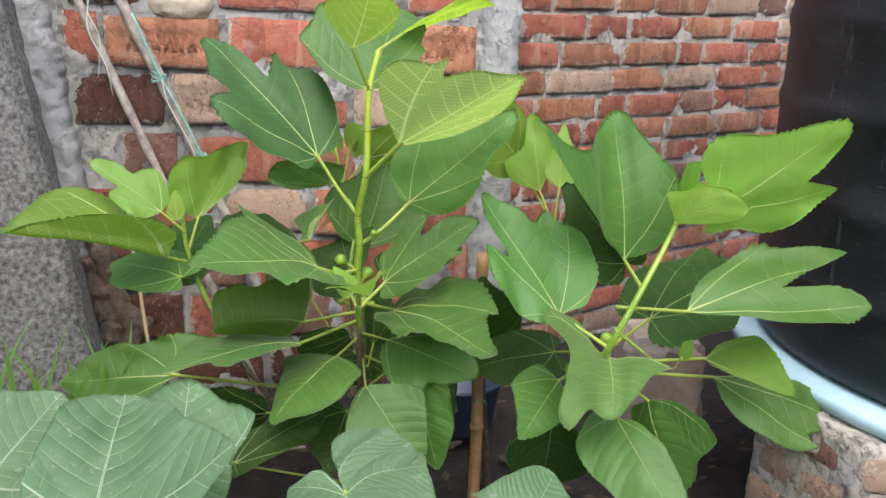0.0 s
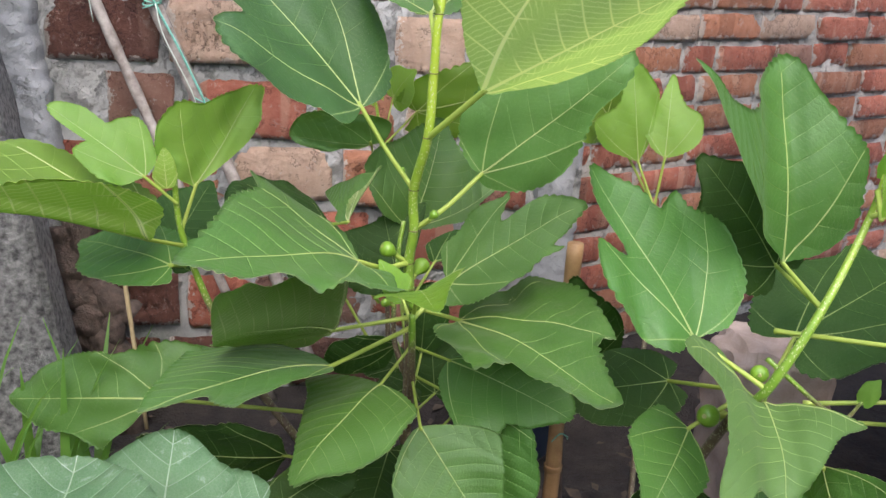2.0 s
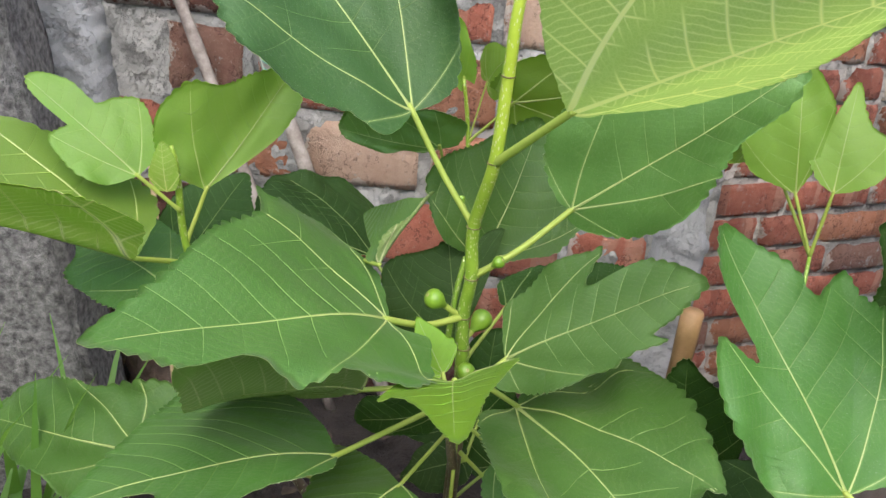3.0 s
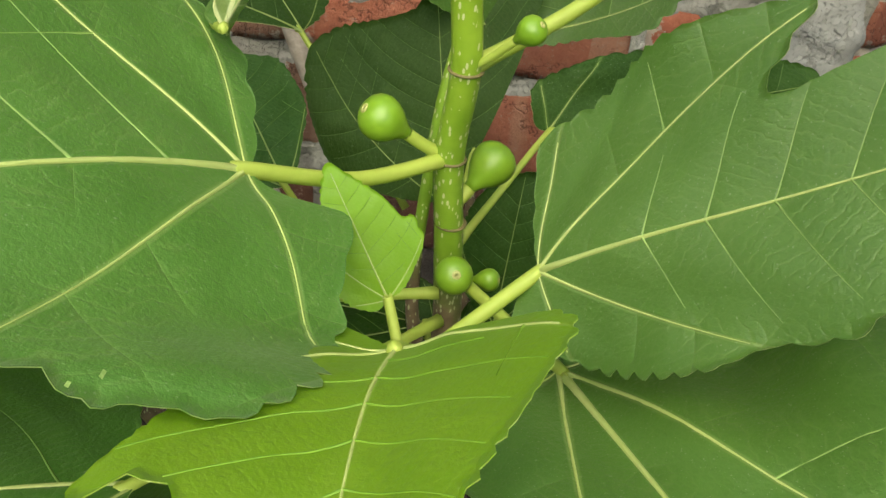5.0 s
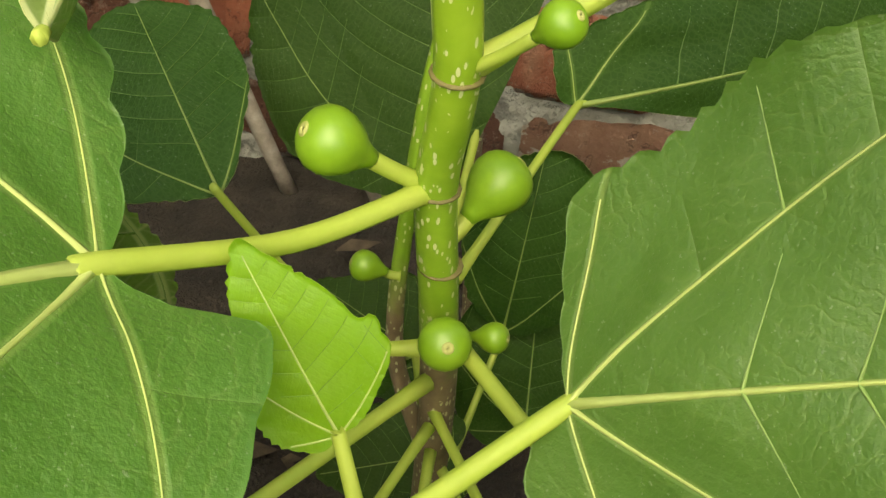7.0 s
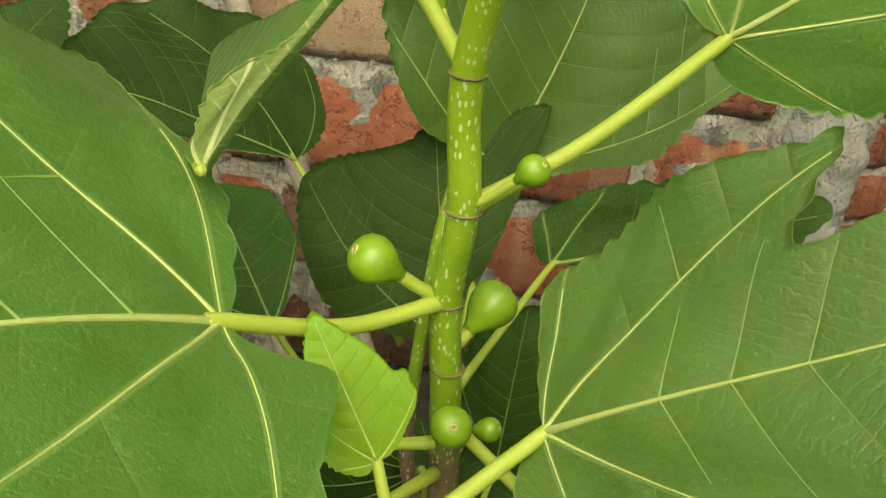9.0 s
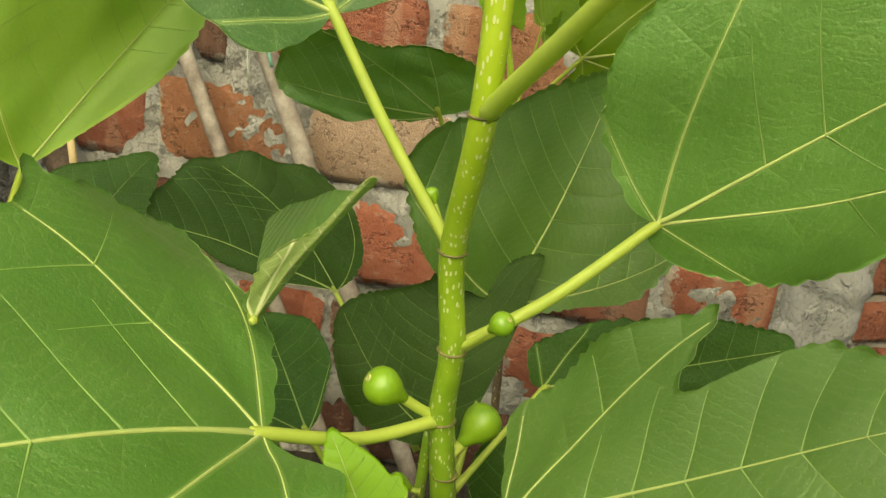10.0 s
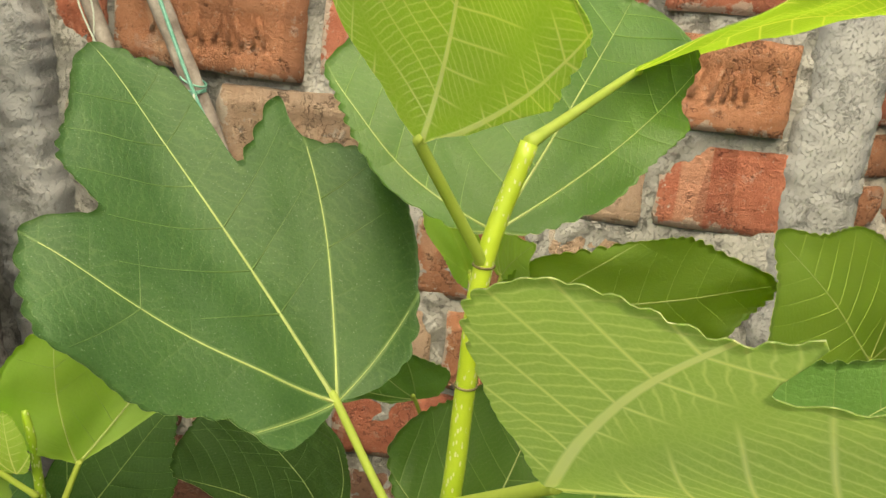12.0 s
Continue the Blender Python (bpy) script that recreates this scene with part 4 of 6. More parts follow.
# unseen walls added to block low skylight and deepen shade under the leaves
wall_back = tagged(part("wall_back", rough_box(-4.5, 4.5, -2.6, -2.4, -0.1, 2.0, (12, 1, 6), 0.0, 1), PLASTER), "added unseen wall that blocks low skylight from the front", "wall", kind="structure")
wall_side = tagged(part("wall_side", rough_box(-3.2, -3.0, -2.4, 2.4, -0.1, 2.2, (1, 12, 6), 0.0, 1), PLASTER), "added unseen wall that blocks low skylight from the left", "wall", kind="structure")

# ---- concrete post ----
bm = rough_box(-0.36, 0.0, 0.0, 0.16, -0.1, 1.14, (16, 7, 52), 0.0050, 2, 0.012)
lean = Matrix.Translation((-0.522, 2.035, 0.0)) @ Matrix.Rotation(radians(-9.7), 4, "Y") @ Matrix.Rotation(radians(8), 4, "Z")
bmesh.ops.transform(bm, matrix=lean, verts=bm.verts[:])
post = tagged(part("concrete_post", bm, CONCRETE, smooth=True), "leaning rough grey concrete post beside the wall", "post")

# ---- water tank on its platform ----
TX, TY, TZ, TR = 1.50, 1.66, 0.385, 0.64
tank = thing("water_tank", (TX, TY, TZ), "ribbed black plastic water tank on a blue base", "water tank")


def lathe(prof, cx, cy, sides=96):
    v, f = [], []
    for r, z in prof:
        for k in range(sides):
            a = 2 * math.pi * k / sides
            v.append((cx + r * math.cos(a), cy + r * math.sin(a), z))
    for i in range(len(prof) - 1):
        for k in range(sides):
            j = (k + 1) % sides
            f.append((i * sides + k, i * sides + j, (i + 1) * sides + j, (i + 1) * sides + k))
    f.append(tuple(range(sides))[::-1])
    f.append(tuple((len(prof) - 1) * sides + k for k in range(sides)))
    return v, f


prof = [(TR - 0.03, TZ + 0.0), (TR - 0.005, TZ + 0.012), (TR, TZ + 0.03)]
z = TZ + 0.05
while z < TZ + 1.05:
    prof += [(TR, z), (TR, z + 0.085), (TR + 0.004, z + 0.098), (TR + 0.006, z + 0.112), (TR + 0.004, z + 0.126), (TR, z + 0.138)]
    z += 0.165
prof += [(TR - 0.05, z + 0.05), (TR - 0.3, z + 0.14), (0.2, z + 0.17), (0.19, z + 0.22)]
put("body", mesh_of("body", *lathe(prof, TX, TY), TANK), tank)
base_prof = [(TR + 0.02, TZ - 0.03), (TR + 0.048, TZ - 0.026), (TR + 0.052, TZ - 0.004), (TR + 0.045, TZ), (TR - 0.05, TZ + 0.001)]
put("base_rim", mesh_of("base_rim", *lathe(base_prof, TX, TY), BLUE), tank, "light blue painted round base")
platform = thing("tank_platform", (1.4, 1.7, 0.0), "low brick platform with worn cement pointing under the tank", "platform")
PA, PB, PC_ = np.array((0.845, 1.35)), np.array((0.785, 1.60)), np.array((1.9, 1.15))


def slab(a, b_, thick, z0, z1, mat, name, parent, cuts=(24, 1, 14), jit=0.006, seed=1):
    d = b_ - a
    n_ = np.linalg.norm(d)
    bm_ = rough_box(0, n_, 0, thick, z0, z1, cuts, jit, seed)
    bmesh.ops.transform(bm_, matrix=Matrix.Translation((*a, 0)) @ Matrix.Rotation(math.atan2(d[1], d[0]), 4, "Z"), verts=bm_.verts[:])
    return part(name, bm_, mat, parent, smooth=True)


slab(PB, PA, 0.12, -0.05, 0.352, POINTING, "side_wall", platform, seed=4)
slab(PA, PC_, 0.12, -0.05, 0.352, POINTING, "front_wall", platform, seed=5)
slab(np.array((1.9, 2.1)), PB, 0.12, -0.05, 0.350, POINTING, "back_wall", platform, seed=6)

# ---- mud-plastered block and blue bucket behind the leaves ----
mud = tagged(part("plastered_block", rough_box(0.62, 0.80, 1.86, 2.05, -0.05, 0.33, (8, 8, 14), 0.016, 8, 0.02), MUD, smooth=True), "crumbling pinkish plastered block on the soil", "block")
bucket = thing("bucket", (0.27, 2.15, 0.0), "dark blue plastic bucket by the wall", "bucket")
put("body", mesh_of("body", *lathe([(0.085, 0.0), (0.10, 0.02), (0.115, 0.13), (0.12, 0.14), (0.11, 0.14), (0.095, 0.03)], 0.27, 2.15, 40), BLUE_DARK), bucket)

# ---- stakes, sticks, twine ----
stake = thing("bamboo_stake", (0.25, 1.75, 0.0), "split brown bamboo stake pushed into the soil", "stake")
bar("pole", [(0.246, 1.72, -0.05), (0.247, 1.722, 0.2), (0.242, 1.725, 0.4), (0.243, 1.728, 0.585)], 0.0125, 0.0115, BAMBOO, stake, "", 10, 6, 0.0, 0.05)
bar("knot", [(0.2465, 1.722, 0.212), (0.2465, 1.722, 0.222)], 0.0145, 0.0145, BAMBOO, stake, "", 10, 3)
bar("knot", [(0.2425, 1.725, 0.462), (0.2425, 1.725, 0.472)], 0.0145, 0.0145, BAMBOO, stake, "", 10, 3)
tie = tagged(bar("twine_tie", [(0.235, 1.708, 0.27), (0.247, 1.706, 0.285), (0.259, 1.71, 0.278), (0.262, 1.716, 0.27)], 0.0012, 0.0012, TWINE, None, "", 6, 5), "blue-green twine tied round the stake", "twine")
stake2 = tagged(bar("stake", [(0.30, 1.80, -0.05), (0.275, 1.80, 0.2), (0.262, 1.80, 0.36)], 0.009, 0.008, ROOT, None, "", 8, 6, 0, 0.08), "dark weathered stake in the soil", "stake")

for pts, r, mat, lab in [
    ([(-0.70, WALL_Y - 0.05, 1.20), (-0.624, WALL_Y - 0.045, 1.015), (-0.54, WALL_Y - 0.04, 0.80), (-0.463, WALL_Y - 0.04, 0.61), (-0.33, WALL_Y - 0.05, 0.28), (-0.22, WALL_Y - 0.06, 0.0)], 0.0115, OLD_WOOD, "long grey dry stick leaning on the brick wall"),
    ([(-0.61, WALL_Y - 0.05, 1.22), (-0.528, WALL_Y - 0.045, 1.019), (-0.448, WALL_Y - 0.04, 0.84), (-0.358, WALL_Y - 0.04, 0.633), (-0.24, WALL_Y - 0.05, 0.35), (-0.10, WALL_Y - 0.06, 0.0)], 0.0145, OLD_WOOD, "thick pale dry stick leaning on the brick wall"),
]:
    tagged(bar("stick", pts, r, r * 0.9, mat, None, "", 9, 8, 0, 0.07), lab, "stick", "sticks against the wall")
twine = thing("twine", (-0.45, WALL_Y - 0.06, 0.85), "green plastic twine tied round the sticks", "twine")
for c in ((-0.450, WALL_Y - 0.042, 0.845), (-0.360, WALL_Y - 0.042, 0.652), (-0.285, WALL_Y - 0.045, 0.455)):
    for k in range(4):
        loop = [(c[0] + 0.017 * math.cos(a), c[1] - 0.017 * math.sin(a), c[2] + 0.006 * k - 0.01 + 0.006 * math.cos(a + k)) for a in [i * 0.7 for i in range(10)]]
        bar("loop", loop, 0.0016, 0.0014, TWINE, twine, "", 5, 3)
bar("strand", [(-0.50, WALL_Y - 0.065, 0.99), (-0.445, WALL_Y - 0.062, 0.85), (-0.40, WALL_Y - 0.062, 0.76), (-0.352, WALL_Y - 0.062, 0.655), (-0.335, WALL_Y - 0.06, 0.60)], 0.0028, 0.0022, TWINE, twine, "", 6, 6)
bar("strand", [(-0.44, WALL_Y - 0.065, 0.84), (-0.425, WALL_Y - 0.07, 0.78), (-0.372, WALL_Y - 0.066, 0.665), (-0.365, WALL_Y - 0.06, 0.58)], 0.0015, 0.0012, TWINE_PALE, twine, "", 6, 6)
bar("strand", [(-0.595, WALL_Y - 0.06, 1.03), (-0.60, WALL_Y - 0.066, 0.95), (-0.565, WALL_Y - 0.068, 0.87), (-0.555, WALL_Y - 0.06, 0.80)], 0.0016, 0.001, TWINE_PALE, twine, "", 6, 6)
bar("strand", [(-0.60, WALL_Y - 0.064, 0.99), (-0.575, WALL_Y - 0.07, 0.93), (-0.585, WALL_Y - 0.066, 0.84)], 0.0012, 0.001, TWINE_PALE, twine, "", 6, 6)
cane = tagged(bar("cane", [(-0.50, 2.15, 0.56), (-0.475, 2.14, 0.3), (-0.45, 2.13, 0.05)], 0.0045, 0.004, STRAW, None, "", 7, 5), "thin straw-coloured cane standing by the wall", "cane")

# ---- gnarled root at the wall's foot ----
root = thing("tree_root", (-0.58, 2.3, 0.0), "gnarled dark old root at the wall foot", "root")
# root thickened, with extra dark limbs standing in for shade in the gap
for i, pts in enumerate([
    [(-0.62, 2.33, 0.40), (-0.605, 2.31, 0.30), (-0.57, 2.29, 0.2), (-0.56, 2.28, 0.05), (-0.58, 2.27, -0.05)],
    [(-0.60, 2.31, 0.33), (-0.58, 2.30, 0.27), (-0.575, 2.28, 0.24), (-0.60, 2.27, 0.17)],
    [(-0.585, 2.29, 0.22), (-0.54, 2.27, 0.16), (-0.51, 2.26, 0.08), (-0.50, 2.25, -0.03)],
    [(-0.60, 2.28, 0.2), (-0.625, 2.27, 0.1), (-0.63, 2.26, -0.03)],
    [(-0.63, 2.32, 0.47), (-0.60, 2.30, 0.41), (-0.585, 2.30, 0.33), (-0.545, 2.29, 0.26), (-0.50, 2.29, 0.22)],
    [(-0.565, 2.28, 0.30), (-0.535, 2.27, 0.22), (-0.545, 2.26, 0.12), (-0.53, 2.25, -0.03)],
]):
    bar("root_limb", pts, 0.046 - 0.006 * i, 0.030, ROOT, root, "", 9, 7, 0, 0.22, i)

# ---- grass tuft and litter ----
grng = random.Random(5)
v, f = [], []
for k in range(95):
    x, y = grng.uniform(-0.85, -0.44), grng.uniform(1.50, 1.80)
    h, a = grng.uniform(0.26, 0.52), grng.uniform(0, 6.28)
    lean_, wdt = grng.uniform(0.02, 0.20), grng.uniform(0.007, 0.013)
    s0 = len(v)
    for i in range(7):
        u = i / 6
        cx, cy, cz = x + math.cos(a) * lean_ * u**2, y + math.sin(a) * lean_ * u**2, h * (u - 0.12 * u**3)
        ww = wdt * (1 - u**2.2) + 0.0004
        v += [(cx - math.sin(a) * ww, cy + math.cos(a) * ww, cz), (cx, cy, cz - ww * 0.35), (cx + math.sin(a) * ww, cy - math.cos(a) * ww, cz)]
    for i in range(6):
        for q in (0, 1):
            f.append((s0 + 3 * i + q, s0 + 3 * i + q + 1, s0 + 3 * i + q + 4, s0 + 3 * i + q + 3))
tagged(put("grass", mesh_of("grass", v, f, BLADE)), "bright green broad grass blades by the post", "grass", kind="stuff")
v, f = [], []
for k in range(300):
    x, y = grng.uniform(-0.7, 1.0), grng.uniform(1.3, 2.35)
    s, a = grng.uniform(0.006, 0.03), grng.uniform(0, 6.28)
    zz = grng.uniform(0.0, 0.03)
    q = len(v)
    c_, s_ = math.cos(a), math.sin(a)
    for px, py, pz in ((-1, 0, 0), (-0.2, 0.45, 0.15), (1, 0.1, 0.0), (0.1, -0.5, 0.2), (0, 0, 0.35)):
        v.append((x + s * (px * c_ - py * s_), y + s * (px * s_ + py * c_), zz + s * pz * grng.uniform(0.3, 1.4)))
    f += [(q, q + 3, q + 4), (q + 3, q + 2, q + 4), (q + 2, q + 1, q + 4), (q + 1, q, q + 4)]
tagged(put("leaf_litter", mesh_of("leaf_litter", v, f, LITTER)), "dry brown leaf litter on the soil", "litter", kind="stuff")
twig = tagged(bar("twig", [(-0.35, 1.9, 0.03), (-0.2, 1.93, 0.06), (-0.05, 1.98, 0.05), (0.15, 2.02, 0.08)], 0.006, 0.004, OLD_WOOD, None, "", 7, 5, 0, 0.1), "grey fallen twig on the soil", "twig")

# ---- the fig plant: stem, shoots, fruit ----
fig_center = thing("fig_plant", (0.0, 1.71, 0.0), "young fig plant with large lobed leaves and green figs", "fig plant")
stem_nodes = [(0.015, 1.735, -0.02), (0.012, 1.725, 0.25), (0.010, 1.715, 0.42), (0.005, 1.708, 0.500), (0.000, 1.700, 0.560), (0.003, 1.688, 0.611), (-0.001, 1.679, 0.670), (0.010, 1.647, 0.747), (0.012, 1.642, 0.829), (0.014, 1.641, 0.900), (0.029, 1.652, 0.965)]
bar("stem", stem_nodes, 0.0088, 0.0050, STEM, fig_center, "green stem, brown and woody at the foot", 12, 8)
for at, rr in [((0.000, 1.700, 0.560), 0.0083), ((0.003, 1.688, 0.611), 0.0080), ((-0.001, 1.679, 0.670), 0.0074), ((0.010, 1.647, 0.747), 0.0070), ((0.012, 1.642, 0.829), 0.0066), ((0.014, 1.641, 0.900), 0.0062), ((0.004, 1.706, 0.520), 0.0084)]:
    rp = [np.array(at) + np.array((0, 0, dz)) for dz in (-0.0006, -0.0002, 0.0002, 0.0006)]
    rv, rf = tube(rp, [rr * 0.97, rr * 1.02, rr * 1.02, rr * 0.97], 14)
    put("node_ring", mesh_of("node_ring", rv, rf, NODE_RING), fig_center, "brown leaf-scar ring")
bar("shoot", [(0.01, 1.72, 0.05), (-0.12, 1.735, 0.22), (-0.22, 1.745, 0.36), (-0.278, 1.760, 0.468), (-0.315, 1.762, 0.577), (-0.322, 1.757, 0.66), (-0.330, 1.760, 0.69)], 0.0075, 0.0030, STEM, fig_center, "green side shoot", 10, 7)
bar("shoot", [(0.03, 2.08, -0.02), (0.01, 2.10, 0.25), (0.0, 2.12, 0.42), (-0.017, 2.130, 0.625), (-0.033, 2.130, 0.717)], 0.006, 0.0026, STEM, fig_center, "thin green shoot", 8, 6)
bar("shoot", [(0.012, 1.725, 0.36), (-0.010, 1.735, 0.42), (-0.014, 1.738, 0.46), (-0.013, 1.745, 0.505), (-0.010, 1.755, 0.56), (-0.004, 1.765, 0.60)], 0.0045, 0.0032, STEM, fig_center, "thin green side shoot", 8, 6)
bar("shoot", [(0.012, 1.725, 0.28), (0.01, 1.67, 0.38), (0.002, 1.615, 0.46), (-0.002, 1.595, 0.512), (-0.003, 1.592, 0.527)], 0.0062, 0.0042, STEM, fig_center, "short green shoot", 10, 6)
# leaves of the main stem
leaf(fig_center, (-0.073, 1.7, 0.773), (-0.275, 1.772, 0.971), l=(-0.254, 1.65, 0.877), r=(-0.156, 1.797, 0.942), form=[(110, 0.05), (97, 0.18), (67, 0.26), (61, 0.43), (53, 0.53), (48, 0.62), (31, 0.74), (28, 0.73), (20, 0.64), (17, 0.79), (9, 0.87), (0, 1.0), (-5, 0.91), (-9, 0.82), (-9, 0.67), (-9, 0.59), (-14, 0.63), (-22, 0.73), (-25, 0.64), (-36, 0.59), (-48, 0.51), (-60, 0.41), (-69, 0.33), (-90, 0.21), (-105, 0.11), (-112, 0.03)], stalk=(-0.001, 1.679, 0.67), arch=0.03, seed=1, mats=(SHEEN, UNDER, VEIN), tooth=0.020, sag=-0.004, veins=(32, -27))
leaf(fig_center, (0.097, 1.725, 0.684), (0.287, 1.699, 0.86), l=(0.117, 1.711, 0.845), r=(0.173, 1.726, 0.666), form=[(114, 0.05), (94, 0.14), (83, 0.23), (68, 0.35), (58, 0.42), (40, 0.63), (26, 0.65), (11, 0.79), (0, 1.0), (-7, 0.84), (-11, 0.66), (-36, 0.47), (-56, 0.3), (-104, 0.1), (-171, 0.03)], stalk=(0.003, 1.688, 0.611), mats=(GREY, UNDER, VEIN), arch=0.03, seed=2, sag=-0.006, stalk_r=(0.0038, 0.0028), veins=(37, -20))
leaf(fig_center, (-0.073, 1.616, 0.59), (-0.265, 1.372, 0.662), l=(-0.207, 1.658, 0.673), r=(-0.134, 1.434, 0.604), form=[(144, 0.03), (126, 0.1), (115, 0.22), (108, 0.29), (100, 0.36), (94, 0.45), (89, 0.46), (81, 0.46), (76, 0.5), (66, 0.51), (64, 0.55), (57, 0.49), (35, 0.57), (25, 0.63), (10, 0.79), (0, 1.0), (-3, 0.91), (-7, 0.81), (-10, 0.62), (-21, 0.6), (-29, 0.45), (-37, 0.46), (-43, 0.44), (-51, 0.43), (-60, 0.38), (-70, 0.33), (-82, 0.26), (-93, 0.19), (-130, 0.13), (-122, 0.07)], stalk=(0.0, 1.7, 0.56), arch=0.06, seed=3, twist=(0, -20), sag=-0.008, stalk_r=(0.0037, 0.0032), veins=(55, -25))
leaf(fig_center, (0.045, 1.62, 0.56), (0.204, 1.567, 0.69), l=(0.128, 1.643, 0.675), r=(0.146, 1.553, 0.609), form=[(92, 0.09), (89, 0.18), (83, 0.26), (60, 0.34), (50, 0.45), (40, 0.53), (32, 0.61), (28, 0.68), (24, 0.57), (21, 0.51), (17, 0.52), (16, 0.63), (16, 0.72), (14, 0.81), (0, 1.0), (-5, 0.88), (-11, 0.74), (-13, 0.8), (-16, 0.7), (-17, 0.66), (-20, 0.62), (-24, 0.57), (-29, 0.47), (-38, 0.4), (-60, 0.25), (-81, 0.17), (-120, 0.13), (-138, 0.08)], stalk=(-0.002, 1.595, 0.52), arch=0.04, seed=4, mats=(HALF_LIT, UNDER, VEIN), stalk_r=(0.0034, 0.0028), veins=(28, -29))
leaf(fig_center, (0.062, 1.571, 0.819), (0.217, 1.382, 0.955), l=(0.019, 1.486, 0.937), r=(0.218, 1.521, 0.883), form=[(58, 0.11), (61, 0.23), (58, 0.4), (56, 0.47), (53, 0.54), (51, 0.59), (47, 0.64), (42, 0.69), (36, 0.71), (25, 0.74), (22, 0.82), (21, 0.73), (20, 0.68), (15, 0.75), (9, 0.89), (0, 1.0), (-13, 0.83), (-31, 0.63), (-63, 0.37), (-69, 0.17)], stalk=(0.01, 1.647, 0.747), shows='under', arch=0.0, wave=0.25, seed=5, mats=(PALE, UNDER, VEIN), vein_r=1.5, stalk_r=(0.0044, 0.0034), veins=(26, -31))
leaf(fig_center, (-0.017, 1.59, 0.97), (0.005, 1.483, 1.077), l=(-0.071, 1.6, 1.027), r=(0.048, 1.476, 1.035), form=[(72, 0.14), (68, 0.33), (71, 0.52), (0, 1.0), (-23, 0.96), (-26, 0.88), (-31, 0.7), (-33, 0.57), (-33, 0.42), (-29, 0.14)], stalk=(0.014, 1.641, 0.9), shows='under', mats=(PALE, YOUNG_UNDER, VEIN), vein_r=1.3, seed=6)
leaf(fig_center, (0.087, 1.824, 0.987), (0.280, 1.907, 1.042), stalk=(0.029, 1.652, 0.965), shows='under', roll=80, mats=(PALE, YOUNG_UNDER, VEIN), wide=0.3, seed=7, cord=0.03, arch=0.06)
leaf(fig_center, (0.013, 1.723, 0.894), (0.081, 1.875, 1.032), l=(-0.105, 1.746, 0.98), r=(0.136, 1.872, 0.993), form=[(131, 0.08), (116, 0.16), (99, 0.34), (88, 0.5), (81, 0.6), (77, 0.68), (59, 0.74), (48, 0.84), (0, 1.0), (-10, 1.05), (-18, 1.0), (-23, 0.77), (-28, 0.73), (-32, 0.58), (-44, 0.33), (-57, 0.14), (-66, 0.06)], stalk=(0.012, 1.642, 0.86), seed=8)
leaf(fig_center, (-0.003, 1.548, 0.573), (0.001, 1.391, 0.613), l=(-0.059, 1.478, 0.588), r=(0.05, 1.51, 0.613), form=[(142, 0.1), (120, 0.2), (92, 0.19), (28, 0.75), (26, 0.66), (11, 0.74), (0, 1.0), (-22, 0.62), (-51, 0.47), (-69, 0.32), (-70, 0.16)], stalk=(0.0, 1.6, 0.525), mats=(LIME, YOUNG_UNDER, VEIN), arch=0.08, seed=9, wave=0.6)
leaf(fig_center, (-0.014, 1.614, 0.539), (-0.046, 1.634, 0.588), l=(-0.042, 1.617, 0.555), r=(-0.004, 1.628, 0.563), form=[(113, 0.11), (74, 0.25), (51, 0.38), (30, 0.52), (23, 0.54), (12, 0.72), (6, 0.87), (0, 1.0), (-6, 0.88), (-18, 0.72), (-27, 0.61), (-33, 0.56), (-38, 0.59), (-52, 0.48), (-63, 0.29), (-78, 0.12)], stalk=(-0.004, 1.6, 0.515), mats=(LIME, YOUNG_UNDER, VEIN), arch=0.02, seed=10, stalk_r=(0.0026, 0.002), wave=0.5, tooth=0.03)
leaf(fig_center, (-0.101, 1.692, 0.46), (-0.245, 1.544, 0.51), l=(-0.087, 1.648, 0.576), r=(-0.203, 1.714, 0.416), form=[(80, 0.17), (77, 0.39), (71, 0.51), (67, 0.59), (25, 0.81), (18, 1.26), (0, 1.0), (-23, 0.79), (-67, 0.53), (-109, 0.46)], stalk=(0.003, 1.705, 0.475), seed=11)
leaf(fig_center, (-0.103, 1.556, 0.473), (-0.318, 1.45, 0.463), l=(-0.237, 1.712, 0.421), r=(-0.195, 1.395, 0.485), form=[(94, 0.2), (92, 0.59), (86, 0.84), (75, 0.88), (66, 0.86), (66, 1.01), (47, 0.91), (20, 0.9), (0, 1.0), (-4, 0.89), (-9, 0.72), (-14, 0.74), (-35, 0.77), (-27, 0.51), (-41, 0.31), (-63, 0.15)], stalk=(0.005, 1.7, 0.46), seed=12, arch=0.06)
leaf(fig_center, (0.062, 1.623, 0.508), (0.196, 1.346, 0.524), l=(0.219, 1.441, 0.546), r=(0.091, 1.432, 0.514), form=[(136, 0.11), (112, 0.26), (81, 0.36), (53, 0.47), (34, 0.6), (16, 0.79), (13, 0.74), (5, 0.86), (0, 1.0), (-7, 0.87), (-12, 0.72), (-12, 0.58), (-17, 0.63), (-25, 0.63), (-34, 0.43), (-49, 0.26), (-81, 0.12)], stalk=(0.012, 1.695, 0.495), seed=13, arch=0.06)
leaf(fig_center, (0.052, 1.619, 0.451), (0.199, 1.517, 0.418), l=(0.157, 1.592, 0.462), r=(0.062, 1.526, 0.391), form=[(42, 0.21), (26, 0.6), (10, 0.96), (0, 1.0), (-14, 0.82), (-22, 0.7), (-30, 0.72), (-50, 0.61), (-60, 0.42), (-85, 0.17)], stalk=(0.008, 1.71, 0.43), seed=14, arch=0.05, stalk_r=(0.0024, 0.0018))
